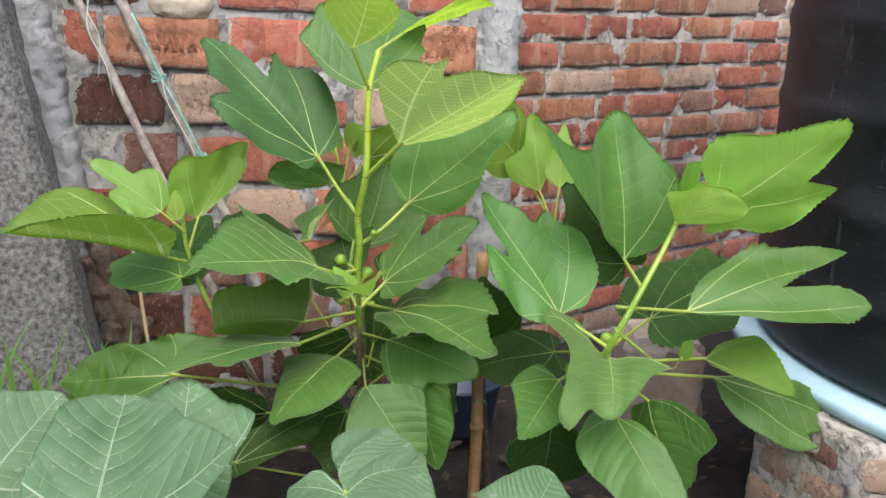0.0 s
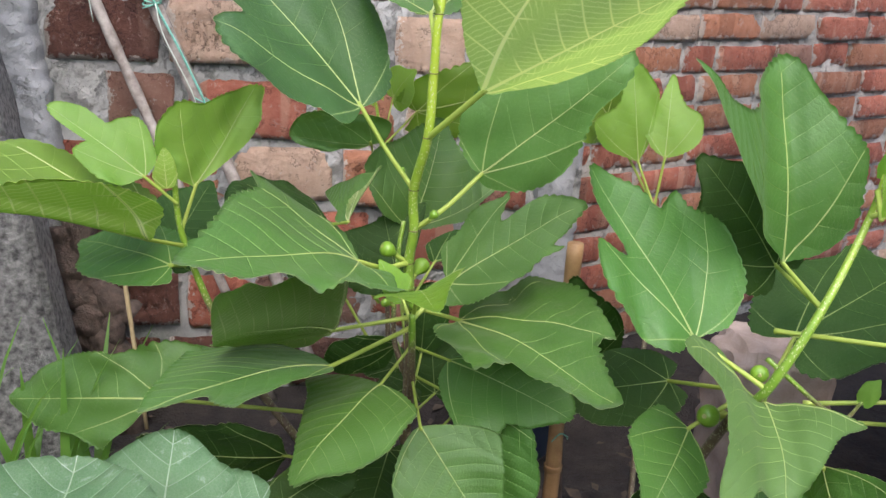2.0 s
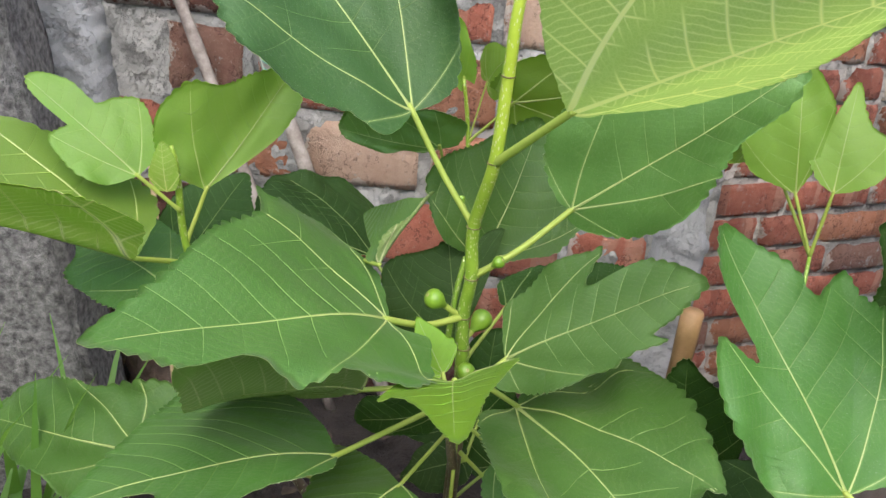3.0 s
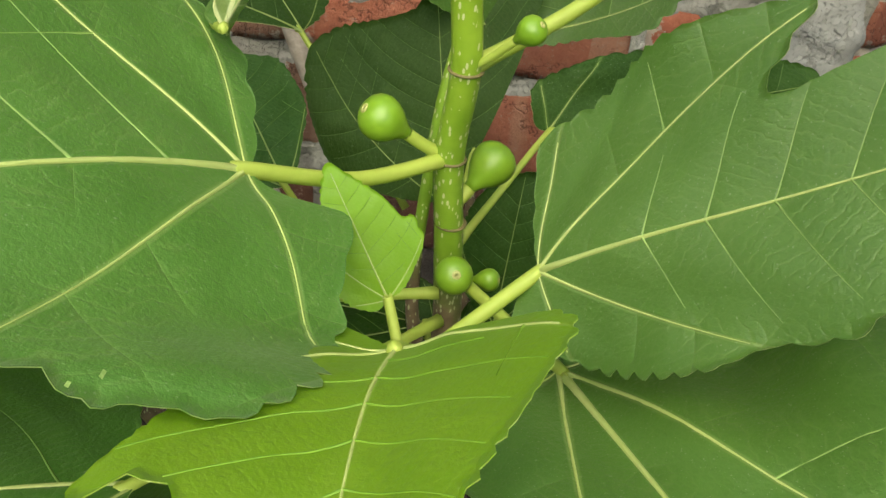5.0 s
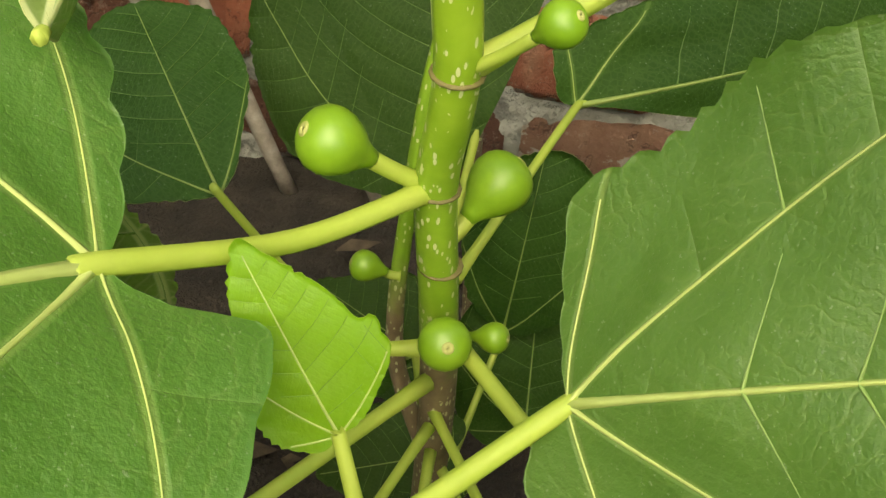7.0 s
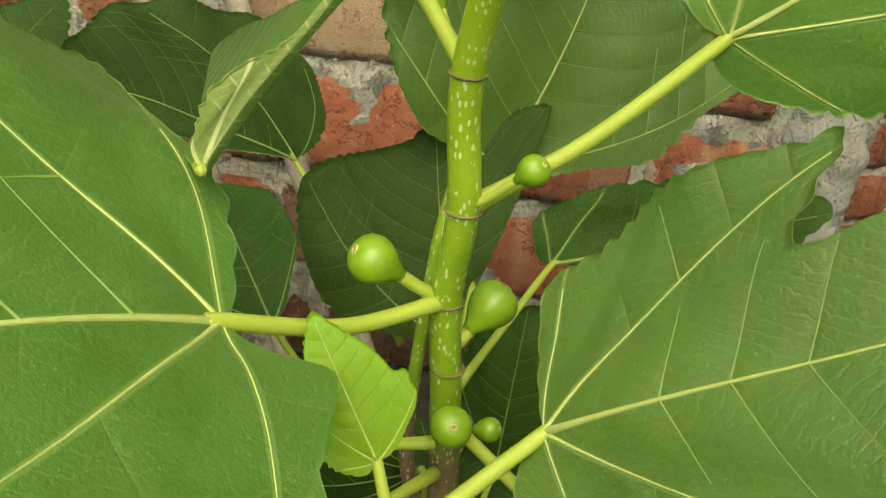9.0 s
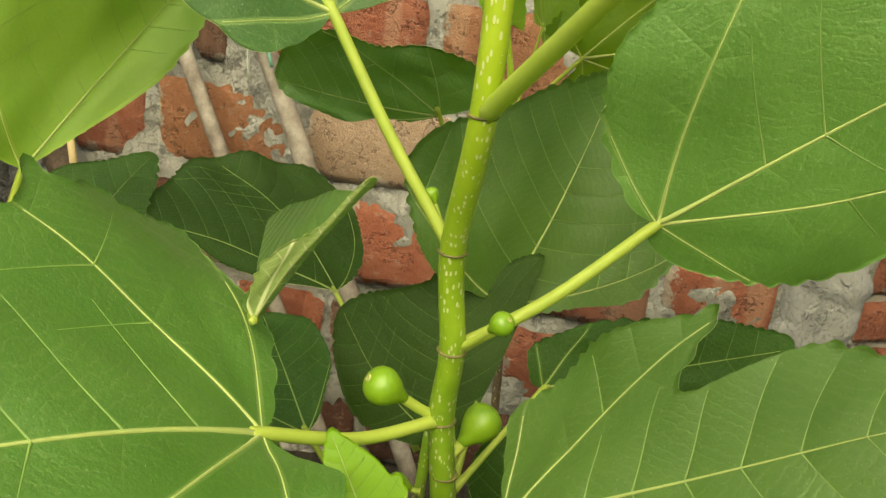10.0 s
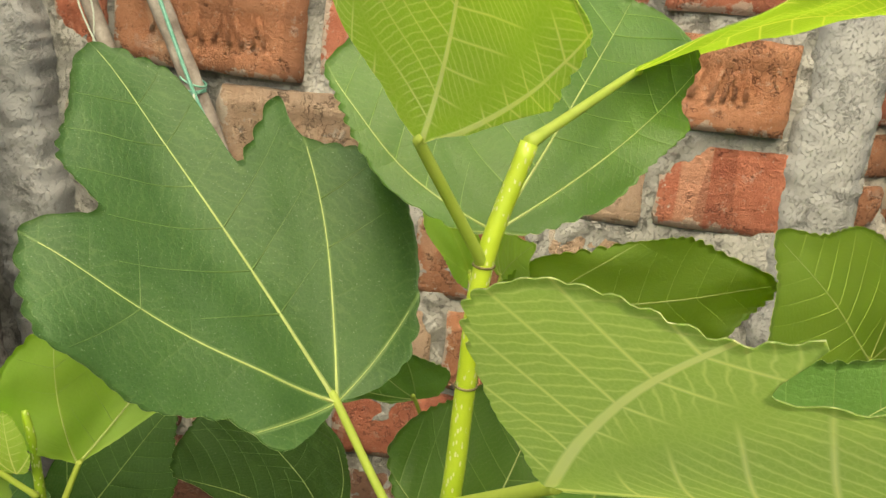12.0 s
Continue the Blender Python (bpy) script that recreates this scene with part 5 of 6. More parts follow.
leaf(fig_center, (-0.042, 1.56, 0.444), (-0.148, 1.423, 0.389), l=(-0.129, 1.668, 0.405), r=(-0.001, 1.484, 0.438), form=[(107, 0.38), (98, 0.79), (63, 0.57), (17, 0.74), (0, 1.0), (-10, 0.91), (-29, 0.81), (-48, 0.59), (-66, 0.48), (-82, 0.25)], stalk=(0.008, 1.7, 0.43), seed=15, arch=0.05, stalk_r=(0.0024, 0.0018))
leaf(fig_center, (0.008, 1.524, 0.405), (0.101, 1.46, 0.276), l=(0.109, 1.515, 0.399), r=(-0.026, 1.495, 0.337), form=[(59, 0.25), (52, 0.59), (37, 0.65), (18, 0.8), (0, 1.0), (-18, 0.91), (-37, 0.71), (-58, 0.47), (-71, 0.23), (-90, 0.07)], stalk=(0.01, 1.71, 0.4), seed=16, arch=0.06, stalk_r=(0.0024, 0.0018))
leaf(fig_center, (0.108, 1.550, 0.402), (0.136, 1.499, 0.249), l=(0.158, 1.513, 0.390), stalk=(0.012, 1.720, 0.380), seed=17, stalk_r=(0.0024, 0.0018))
leaf(fig_center, (-0.088, 1.64, 0.635), (-0.044, 1.686, 0.7), l=(-0.117, 1.736, 0.644), r=(-0.074, 1.657, 0.667), form=[(87, 0.33), (65, 0.43), (66, 1.11), (23, 0.9), (0, 1.0), (-1, 0.85), (0, 0.69), (-10, 0.43), (-28, 0.28), (-57, 0.09)], stalk=(-0.125, 1.73, 0.60), seed=18, arch=0.03, stalk_r=(0.0024, 0.0018), wave=0.6, mats=(LEAF, UNDER, VEIN), shows='under')
leaf(fig_center, (0.016, 1.849, 0.565), (0.072, 1.982, 0.707), l=(-0.056, 1.835, 0.643), r=(0.158, 1.948, 0.61), form=[(102, 0.23), (101, 0.29), (92, 0.4), (76, 0.53), (70, 0.61), (60, 0.64), (40, 0.65), (0, 1.0), (-18, 0.8), (-41, 0.88), (-49, 0.64), (-59, 0.45), (-63, 0.26), (-76, 0.1)], stalk=(0.003, 1.78, 0.45), seed=19, mats=(LEAF, UNDER, VEIN), stalk_r=(0.0024, 0.0018))
leaf(fig_center, (0.0, 1.8, 0.469), (-0.026, 1.857, 0.58), l=(-0.097, 1.845, 0.542), r=(0.075, 1.855, 0.587), form=[(71, 0.53), (57, 0.75), (37, 1.02), (27, 1.01), (5, 0.95), (0, 1.0), (-23, 1.08), (-42, 1.18), (-42, 0.98), (-39, 0.68), (-19, 0.37)], stalk=(0.008, 1.725, 0.4), seed=20, mats=(SHADED, UNDER, VEIN_SHADED), stalk_r=(0.0024, 0.0018))
leaf(fig_center, (0.053, 1.826, 0.517), (0.234, 1.919, 0.534), l=(0.076, 1.863, 0.55), r=(0.142, 1.856, 0.503), form=[(148, 0.04), (98, 0.14), (43, 0.27), (23, 0.44), (7, 0.79), (0, 1.0), (-8, 0.79), (-16, 0.47), (-13, 0.16)], stalk=(0.01, 1.72, 0.5), seed=21, mats=(SHADED, UNDER, VEIN_SHADED), stalk_r=(0.0024, 0.0018))
leaf(fig_center, (-0.119, 1.898, 0.527), (-0.264, 1.874, 0.573), l=(-0.255, 1.972, 0.595), r=(-0.168, 1.875, 0.536), form=[(108, 0.26), (90, 0.6), (74, 0.89), (54, 0.98), (36, 1.1), (20, 1.09), (0, 1.0), (-2, 0.84), (-11, 0.61), (-17, 0.36), (-16, 0.1)], stalk=(-0.03, 1.82, 0.45), seed=22, mats=(SHADED, UNDER, VEIN_SHADED), stalk_r=(0.0024, 0.0018))
leaf(fig_center, (-0.048, 1.888, 0.682), (-0.172, 1.898, 0.69), l=(-0.135, 1.885, 0.735), r=(-0.083, 1.892, 0.675), form=[(154, 0.18), (126, 0.37), (93, 0.4), (43, 0.52), (28, 0.82), (15, 0.95), (0, 1.0), (-10, 0.73), (-15, 0.29), (-19, 0.12)], stalk=(-0.01, 2.0, 0.5), seed=23, mats=(GREY, UNDER, VEIN_SHADED), stalk_r=(0.002, 0.0016))
leaf(fig_center, (-0.092, 1.75, 0.498), (-0.154, 1.83, 0.535), l=(-0.17, 1.773, 0.51), r=(-0.093, 1.8, 0.521), form=[(73, 0.19), (68, 0.5), (37, 0.76), (19, 0.9), (6, 1.01), (0, 1.0), (-13, 0.9), (-28, 0.66), (-34, 0.51), (-39, 0.35), (-51, 0.12)], stalk=(-0.03, 1.77, 0.38), seed=24, mats=(SHADED, UNDER, VEIN_SHADED), stalk_r=(0.0024, 0.0018))
leaf(fig_center, (-0.000, 2.137, 0.716), (0.033, 2.090, 0.773), stalk=(-0.017, 2.130, 0.625), mats=(YOUNG, YOUNG_UNDER, VEIN), seed=25, wide=0.48, stalk_r=(0.0014, 0.0012), vein_r=1.4)
leaf(fig_center, (-0.033, 2.130, 0.717), (-0.084, 2.100, 0.822), stalk=(-0.017, 2.130, 0.625), name='bud', mats=(YOUNG, YOUNG_UNDER, VEIN), seed=27, wide=0.2, fold=40, stalk_r=(0.002, 0.002), label='pale folded leaf bud')
leaf(fig_center, (0.041, 2.106, 0.697), (0.271, 2.050, 0.779), l=(0.141, 2.080, 0.801), stalk=(-0.017, 2.130, 0.625), seed=26, mats=(MID, YOUNG_UNDER, VEIN), fold=-20, stalk_r=(0.0022, 0.0016))
leaf(fig_center, (0.063, 1.800, 0.304), (0.055, 1.860, 0.401), stalk=(0.012, 1.725, 0.300), seed=70, mats=(SHADED, UNDER, VEIN_SHADED), wide=0.42, stalk_r=(0.0024, 0.0018))
leaf(fig_center, (0.001, 1.800, 0.353), (-0.073, 1.840, 0.361), stalk=(0.012, 1.725, 0.280), seed=71, mats=(SHADED, UNDER, VEIN_SHADED), wide=0.42, stalk_r=(0.0024, 0.0018))
leaf(fig_center, (0.021, 1.750, 0.342), (-0.050, 1.740, 0.316), stalk=(0.012, 1.725, 0.260), seed=72, mats=(SHADED, UNDER, VEIN_SHADED), wide=0.42, stalk_r=(0.0024, 0.0018))
leaf(fig_center, (0.259, 1.700, 0.397), (0.235, 1.680, 0.552), stalk=(0.020, 1.730, 0.250), seed=74, mats=(SHADED, UNDER, VEIN_SHADED), wide=0.42, stalk_r=(0.0024, 0.0018))
leaf(fig_center, (-0.211, 1.450, 0.304), (-0.063, 1.550, 0.347), stalk=(0.010, 1.710, 0.100), seed=75, mats=(SHADED, UNDER, VEIN_SHADED), wide=0.17, stalk_r=(0.0024, 0.0018))
leaf(fig_center, (0.04, 1.822, 0.361), (0.045, 1.844, 0.475), l=(0.01, 1.836, 0.418), r=(0.082, 1.834, 0.43), form=[(57, 0.15), (30, 0.57), (17, 0.85), (0, 1.0), (-11, 0.99), (-29, 0.7), (-55, 0.36), (-73, 0.14)], stalk=(0.012, 1.725, 0.3), seed=80, mats=(SHADED, UNDER, VEIN_SHADED), stalk_r=(0.0024, 0.0018))
leaf(fig_center, (-0.004, 1.753, 0.411), (-0.112, 1.766, 0.37), l=(-0.068, 1.749, 0.428), r=(-0.072, 1.769, 0.357), form=[(56, 0.27), (37, 0.57), (19, 0.88), (0, 1.0), (-10, 0.93), (-18, 0.76), (-43, 0.45)], stalk=(0.01, 1.722, 0.36), seed=84, mats=(SHADED, UNDER, VEIN_SHADED), stalk_r=(0.0024, 0.0018))
leaf(fig_center, (-0.157, 1.572, 0.333), (-0.343, 1.544, 0.372), l=(-0.235, 1.533, 0.41), r=(-0.259, 1.586, 0.294), form=[(59, 0.31), (34, 0.61), (12, 0.86), (0, 1.0), (-20, 0.91), (-36, 0.57), (-70, 0.33)], stalk=(0.012, 1.724, 0.2), seed=85, mats=(SHADED, UNDER, VEIN_SHADED), stalk_r=(0.0028, 0.002))
leaf(fig_center, (-0.020, 1.640, 0.300), (-0.060, 1.520, 0.240), stalk=(0.012, 1.724, 0.240), seed=86, mats=(SHADED, UNDER, VEIN_SHADED), wide=0.42, stalk_r=(0.0024, 0.0018))
leaf(fig_center, (0.110, 1.740, 0.330), (0.190, 1.640, 0.290), stalk=(0.014, 1.724, 0.220), seed=87, mats=(SHADED, UNDER, VEIN_SHADED), wide=0.42, stalk_r=(0.0024, 0.0018))
# leaves of the side shoot
leaf(fig_center, (-0.296, 1.774, 0.639), (-0.225, 1.883, 0.763), l=(-0.319, 1.787, 0.753), r=(-0.221, 1.847, 0.706), form=[(100, 0.27), (84, 0.46), (70, 0.58), (49, 0.65), (28, 0.64), (9, 0.84), (0, 1.0), (-6, 1.07), (-10, 0.9), (-15, 0.69), (-19, 0.43), (-18, 0.17)], stalk=(-0.315, 1.762, 0.577), mats=(YOUNG, YOUNG_UNDER, VEIN), seed=30, stalk_r=(0.0028, 0.0022))
leaf(fig_center, (-0.355, 1.733, 0.661), (-0.481, 1.755, 0.747), l=(-0.443, 1.726, 0.694), r=(-0.372, 1.78, 0.728), form=[(60, 0.25), (38, 0.43), (19, 0.61), (4, 0.56), (8, 0.66), (6, 0.82), (0, 1.0), (-12, 0.81), (-17, 0.56), (-30, 0.57), (-46, 0.54), (-60, 0.39), (-82, 0.18)], stalk=(-0.318, 1.752, 0.62), mats=(MID, YOUNG_UNDER, VEIN), seed=31, stalk_r=(0.0024, 0.002))
leaf(fig_center, (-0.342, 1.678, 0.592), (-0.586, 1.573, 0.663), l=(-0.534, 1.733, 0.693), r=(-0.38, 1.6, 0.682), form=[(103, 0.32), (63, 0.61), (38, 0.81), (15, 0.88), (0, 1.0), (-8, 0.83), (-24, 0.62), (-46, 0.45), (-85, 0.27)], stalk=(-0.312, 1.75, 0.56), mats=(MID, YOUNG_UNDER, VEIN), seed=32, arch=0.03, stalk_r=(0.003, 0.0024), wave=0.6)
leaf(fig_center, (-0.325, 1.730, 0.538), (-0.476, 1.865, 0.524), stalk=(-0.310, 1.752, 0.530), seed=33, wide=0.3)
leaf(fig_center, (-0.353, 1.860, 0.505), (-0.295, 1.950, 0.601), stalk=(-0.310, 1.752, 0.540), seed=34, mats=(SHADED, UNDER, VEIN_SHADED))
leaf(fig_center, (-0.328, 1.643, 0.379), (-0.564, 1.766, 0.312), l=(-0.416, 1.727, 0.405), r=(-0.448, 1.682, 0.302), form=[(102, 0.12), (138, 0.3), (93, 0.29), (35, 0.37), (31, 0.45), (15, 0.75), (0, 1.0), (-9, 0.79), (-19, 0.54), (-41, 0.37), (-31, 0.13)], stalk=(-0.1, 1.74, 0.3), seed=35)
leaf(fig_center, (-0.329, 1.744, 0.643), (-0.331, 1.735, 0.702), l=(-0.346, 1.741, 0.66), r=(-0.314, 1.741, 0.666), form=[(79, 0.15), (43, 0.41), (13, 0.72), (0, 1.0), (-11, 0.85), (-35, 0.46), (-68, 0.18)], name='bud', mats=(YOUNG_UNDER, YOUNG_UNDER, VEIN), seed=36, label='pale folded leaf bud', wave=0.4)
# leaves of the second plant
fig_right = thing("fig_plant", (0.36, 1.56, 0.0), "second fig plant with pale young top leaves", "fig plant")
right_nodes = [(0.33, 1.60, -0.02), (0.37, 1.56, 0.25), (0.40, 1.50, 0.42), (0.406, 1.430, 0.506), (0.453, 1.429, 0.610), (0.515, 1.475, 0.70), (0.525, 1.475, 0.76)]
bar("stem", right_nodes, 0.0085, 0.0035, STEM, fig_right, "green stem", 12, 8)
leaf(fig_right, (0.334, 1.487, 0.545), (0.207, 1.599, 0.727), l=(0.212, 1.536, 0.654), r=(0.391, 1.583, 0.661), form=[(87, 0.17), (53, 0.36), (30, 0.58), (16, 0.69), (10, 0.54), (6, 0.74), (5, 0.89), (0, 1.0), (-7, 0.89), (-14, 0.79), (-18, 0.68), (-28, 0.78), (-34, 0.69), (-52, 0.65), (-67, 0.52), (-79, 0.41), (-101, 0.21), (-100, 0.09)], stalk=(0.406, 1.43, 0.506), seed=40, arch=0.02, veins=(16, -41))
leaf(fig_right, (0.46, 1.544, 0.625), (0.432, 1.607, 0.875), l=(0.235, 1.377, 0.854), r=(0.532, 1.559, 0.774), form=[(42, 0.2), (62, 0.63), (61, 0.95), (56, 1.4), (51, 1.21), (35, 0.88), (20, 0.87), (0, 1.0), (-8, 0.87), (-20, 0.72), (-33, 0.64), (-45, 0.49), (-61, 0.36), (-76, 0.17)], stalk=(0.453, 1.429, 0.61), seed=41)
leaf(fig_right, (0.484, 1.600, 0.601), (0.366, 1.630, 0.742), stalk=(0.453, 1.429, 0.610), seed=42, mats=(SHADED, UNDER, VEIN_SHADED))
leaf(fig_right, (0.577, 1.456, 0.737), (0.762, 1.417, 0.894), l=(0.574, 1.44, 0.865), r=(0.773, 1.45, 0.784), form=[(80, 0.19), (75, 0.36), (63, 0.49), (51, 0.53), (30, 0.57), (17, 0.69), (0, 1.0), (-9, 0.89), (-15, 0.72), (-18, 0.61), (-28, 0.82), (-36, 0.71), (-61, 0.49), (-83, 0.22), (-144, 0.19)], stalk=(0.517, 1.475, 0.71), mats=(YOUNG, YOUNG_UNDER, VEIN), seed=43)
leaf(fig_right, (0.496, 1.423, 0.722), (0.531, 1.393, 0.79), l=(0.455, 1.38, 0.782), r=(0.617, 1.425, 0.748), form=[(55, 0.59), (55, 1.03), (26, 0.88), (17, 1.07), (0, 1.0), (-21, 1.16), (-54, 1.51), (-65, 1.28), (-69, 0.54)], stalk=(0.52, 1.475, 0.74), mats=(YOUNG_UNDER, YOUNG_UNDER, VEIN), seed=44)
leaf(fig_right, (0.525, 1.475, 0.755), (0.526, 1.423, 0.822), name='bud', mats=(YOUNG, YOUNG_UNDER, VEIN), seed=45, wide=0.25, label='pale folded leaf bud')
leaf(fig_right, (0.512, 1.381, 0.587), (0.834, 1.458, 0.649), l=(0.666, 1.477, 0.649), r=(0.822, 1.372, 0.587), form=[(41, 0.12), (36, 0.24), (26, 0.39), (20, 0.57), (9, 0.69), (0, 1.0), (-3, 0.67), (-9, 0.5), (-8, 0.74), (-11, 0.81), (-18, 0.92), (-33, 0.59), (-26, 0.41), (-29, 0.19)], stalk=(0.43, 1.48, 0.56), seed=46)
leaf(fig_right, (0.566, 1.660, 0.469), (0.819, 1.760, 0.552), l=(0.706, 1.800, 0.556), stalk=(0.406, 1.430, 0.506), seed=47, mats=(SHADED, UNDER, VEIN_SHADED))
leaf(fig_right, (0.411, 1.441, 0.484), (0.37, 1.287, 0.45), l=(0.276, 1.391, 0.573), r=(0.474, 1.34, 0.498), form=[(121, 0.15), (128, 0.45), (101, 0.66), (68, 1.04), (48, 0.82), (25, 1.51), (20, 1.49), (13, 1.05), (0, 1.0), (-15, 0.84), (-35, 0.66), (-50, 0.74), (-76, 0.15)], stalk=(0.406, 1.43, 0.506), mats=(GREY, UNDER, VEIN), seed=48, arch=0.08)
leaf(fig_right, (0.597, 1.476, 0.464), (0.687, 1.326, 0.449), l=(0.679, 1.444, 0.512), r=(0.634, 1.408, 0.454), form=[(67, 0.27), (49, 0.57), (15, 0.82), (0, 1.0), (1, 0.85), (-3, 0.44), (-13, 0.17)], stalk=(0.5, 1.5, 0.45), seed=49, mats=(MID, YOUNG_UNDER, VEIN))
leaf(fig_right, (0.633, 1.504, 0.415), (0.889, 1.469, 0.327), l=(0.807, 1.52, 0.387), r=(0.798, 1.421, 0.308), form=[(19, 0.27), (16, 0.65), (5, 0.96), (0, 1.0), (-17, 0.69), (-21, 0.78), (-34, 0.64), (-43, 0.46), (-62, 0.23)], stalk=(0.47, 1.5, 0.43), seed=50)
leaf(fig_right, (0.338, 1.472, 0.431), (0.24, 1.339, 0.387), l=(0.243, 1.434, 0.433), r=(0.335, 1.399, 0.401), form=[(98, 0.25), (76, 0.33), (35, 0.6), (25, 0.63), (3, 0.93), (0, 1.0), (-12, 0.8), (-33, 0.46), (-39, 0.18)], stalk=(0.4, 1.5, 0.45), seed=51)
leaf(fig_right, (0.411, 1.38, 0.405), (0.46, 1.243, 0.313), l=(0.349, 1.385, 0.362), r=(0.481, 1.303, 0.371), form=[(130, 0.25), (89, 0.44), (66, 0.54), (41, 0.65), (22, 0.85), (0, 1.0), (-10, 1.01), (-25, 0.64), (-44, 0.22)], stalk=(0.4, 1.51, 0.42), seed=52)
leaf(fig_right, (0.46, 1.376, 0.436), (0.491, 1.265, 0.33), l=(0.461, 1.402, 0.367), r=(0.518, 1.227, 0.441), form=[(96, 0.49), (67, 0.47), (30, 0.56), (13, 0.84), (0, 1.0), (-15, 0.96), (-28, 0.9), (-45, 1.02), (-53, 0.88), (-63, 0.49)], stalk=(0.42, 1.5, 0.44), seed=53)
leaf(fig_right, (0.319, 1.433, 0.385), (0.32, 1.48, 0.233), l=(0.242, 1.431, 0.338), r=(0.409, 1.476, 0.277), form=[(87, 0.29), (61, 0.57), (28, 0.83), (0, 1.0), (-23, 1.17), (-38, 0.92), (-49, 0.48)], stalk=(0.38, 1.54, 0.36), seed=54, mats=(SHADED, UNDER, VEIN_SHADED))
leaf(fig_right, (0.367, 1.620, 0.420), (0.201, 1.620, 0.388), stalk=(0.400, 1.500, 0.470), seed=55, mats=(SHADED, UNDER, VEIN_SHADED), wide=0.35)
bar("shoot", [(0.34, 1.60, 0.05), (0.40, 1.80, 0.35), (0.443, 1.959, 0.576)], 0.005, 0.0025, STEM, fig_right, "thin green shoot", 8, 7)
leaf(fig_right, (0.449, 1.958, 0.663), (0.464, 2.01, 0.797), l=(0.414, 1.998, 0.72), r=(0.505, 1.966, 0.737), form=[(54, 0.22), (35, 0.54), (11, 0.66), (0, 1.0), (-16, 0.66), (-34, 0.64), (-61, 0.42), (-72, 0.17)], stalk=(0.443, 1.959, 0.576), mats=(YOUNG, YOUNG_UNDER, VEIN), seed=56, stalk_r=(0.0024, 0.002))
leaf(fig_right, (0.413, 1.983, 0.649), (0.388, 2.006, 0.818), l=(0.337, 2.01, 0.711), r=(0.433, 1.99, 0.777), form=[(59, 0.39), (42, 0.59), (13, 0.63), (0, 1.0), (-18, 0.75), (-23, 0.52), (-29, 0.19)], stalk=(0.443, 1.959, 0.576), mats=(YOUNG, YOUNG_UNDER, VEIN), seed=57, stalk_r=(0.0024, 0.002))
leaf(fig_right, (0.371, 2.050, 0.715), (0.246, 2.000, 0.844), stalk=(0.443, 1.959, 0.576), mats=(MID, YOUNG_UNDER, VEIN), seed=73, wide=0.45, stalk_r=(0.0024, 0.002))
bar("shoot", [(0.430, 1.485, 0.520), (0.522, 1.460, 0.453), (0.546, 1.450, 0.479)], 0.0035, 0.002, STEM, fig_right, "thin green shoot", 8, 6)
leaf(fig_right, (0.546, 1.450, 0.479), (0.556, 1.440, 0.514), name='bud', mats=(YOUNG, YOUNG_UNDER, VEIN), seed=76, wide=0.34, label='pale folded leaf bud')
# figs
fig(fig_center, (-0.032, 1.685, 0.584), (0.000, 1.700, 0.560), 0.0105)
fig(fig_center, (0.021, 1.724, 0.547), (0.004, 1.706, 0.530), 0.0115)
fig(fig_center, (0.010, 1.682, 0.505), (0.006, 1.700, 0.490), 0.0095)
fig(fig_center, (0.028, 1.674, 0.638), (0.003, 1.688, 0.611), 0.0062)
fig(fig_center, (-0.016, 1.690, 0.694), (-0.001, 1.679, 0.670), 0.0035)
fig(fig_center, (-0.028, 1.735, 0.485), (-0.013, 1.737, 0.48), 0.0065)
fig(fig_center, (0.028, 1.70, 0.492), (0.008, 1.705, 0.485), 0.006)
fig(fig_right, (0.415, 1.470, 0.507), (0.427, 1.497, 0.500), 0.011)
fig(fig_right, (0.362, 1.475, 0.446), (0.397, 1.503, 0.432), 0.014)
# ---- pumpkin vine in front ----
pumpkin = thing("pumpkin_plant", (0.0, 1.05, 0.0), "pumpkin vine with broad grey-green downy leaves", "pumpkin plant")
leaf(pumpkin, (-0.347, 1.100, 0.423), (-0.346, 1.316, 0.490), l=(-0.425, 1.130, 0.486), r=(-0.204, 1.125, 0.549), stalk=(-0.400, 1.100, 0.020), seed=60, wave=1.6, cut=(0.1, 0.25), mats=(SQUASH, SQUASH_UNDER, VEIN_SQUASH), cord=0.3, rounded=0.5, tip=0.24, tooth=0.016)
leaf(pumpkin, (-0.273, 1.240, 0.355), (-0.263, 1.360, 0.497), l=(-0.341, 1.300, 0.462), r=(-0.168, 1.300, 0.470), stalk=(-0.250, 1.200, 0.020), seed=61, wave=1.6, cut=(0.1, 0.1), mats=(SQUASH, SQUASH_UNDER, VEIN_SQUASH), cord=0.3, rounded=0.5, tip=0.24, tooth=0.016)
leaf(pumpkin, (-0.534, 1.270, 0.384), (-0.451, 1.380, 0.469), stalk=(-0.550, 1.250, 0.020), seed=62, wave=1.6, wide=0.6, mats=(SQUASH, SQUASH_UNDER, VEIN_SQUASH), cord=0.3, rounded=0.5, tip=0.24, tooth=0.016)
leaf(pumpkin, (-0.039, 1.124, 0.436), (-0.009, 1.031, 0.402), l=(0.067, 1.14, 0.462), r=(-0.112, 1.118, 0.452), form=[(177, 0.21), (179, 0.66), (171, 1.05), (153, 1.17), (130, 1.17), (105, 1.12), (86, 1.07), (50, 1.22), (31, 1.31), (0, 1.0), (-32, 0.87), (-68, 0.8), (-106, 0.72), (-150, 0.54), (-173, 0.23)], stalk=(-0.04, 1.16, 0.02), seed=63, wave=1.6, cord=(0.3, 0.3), mats=(SQUASH, SQUASH_UNDER, VEIN_SQUASH), tooth=0.016)
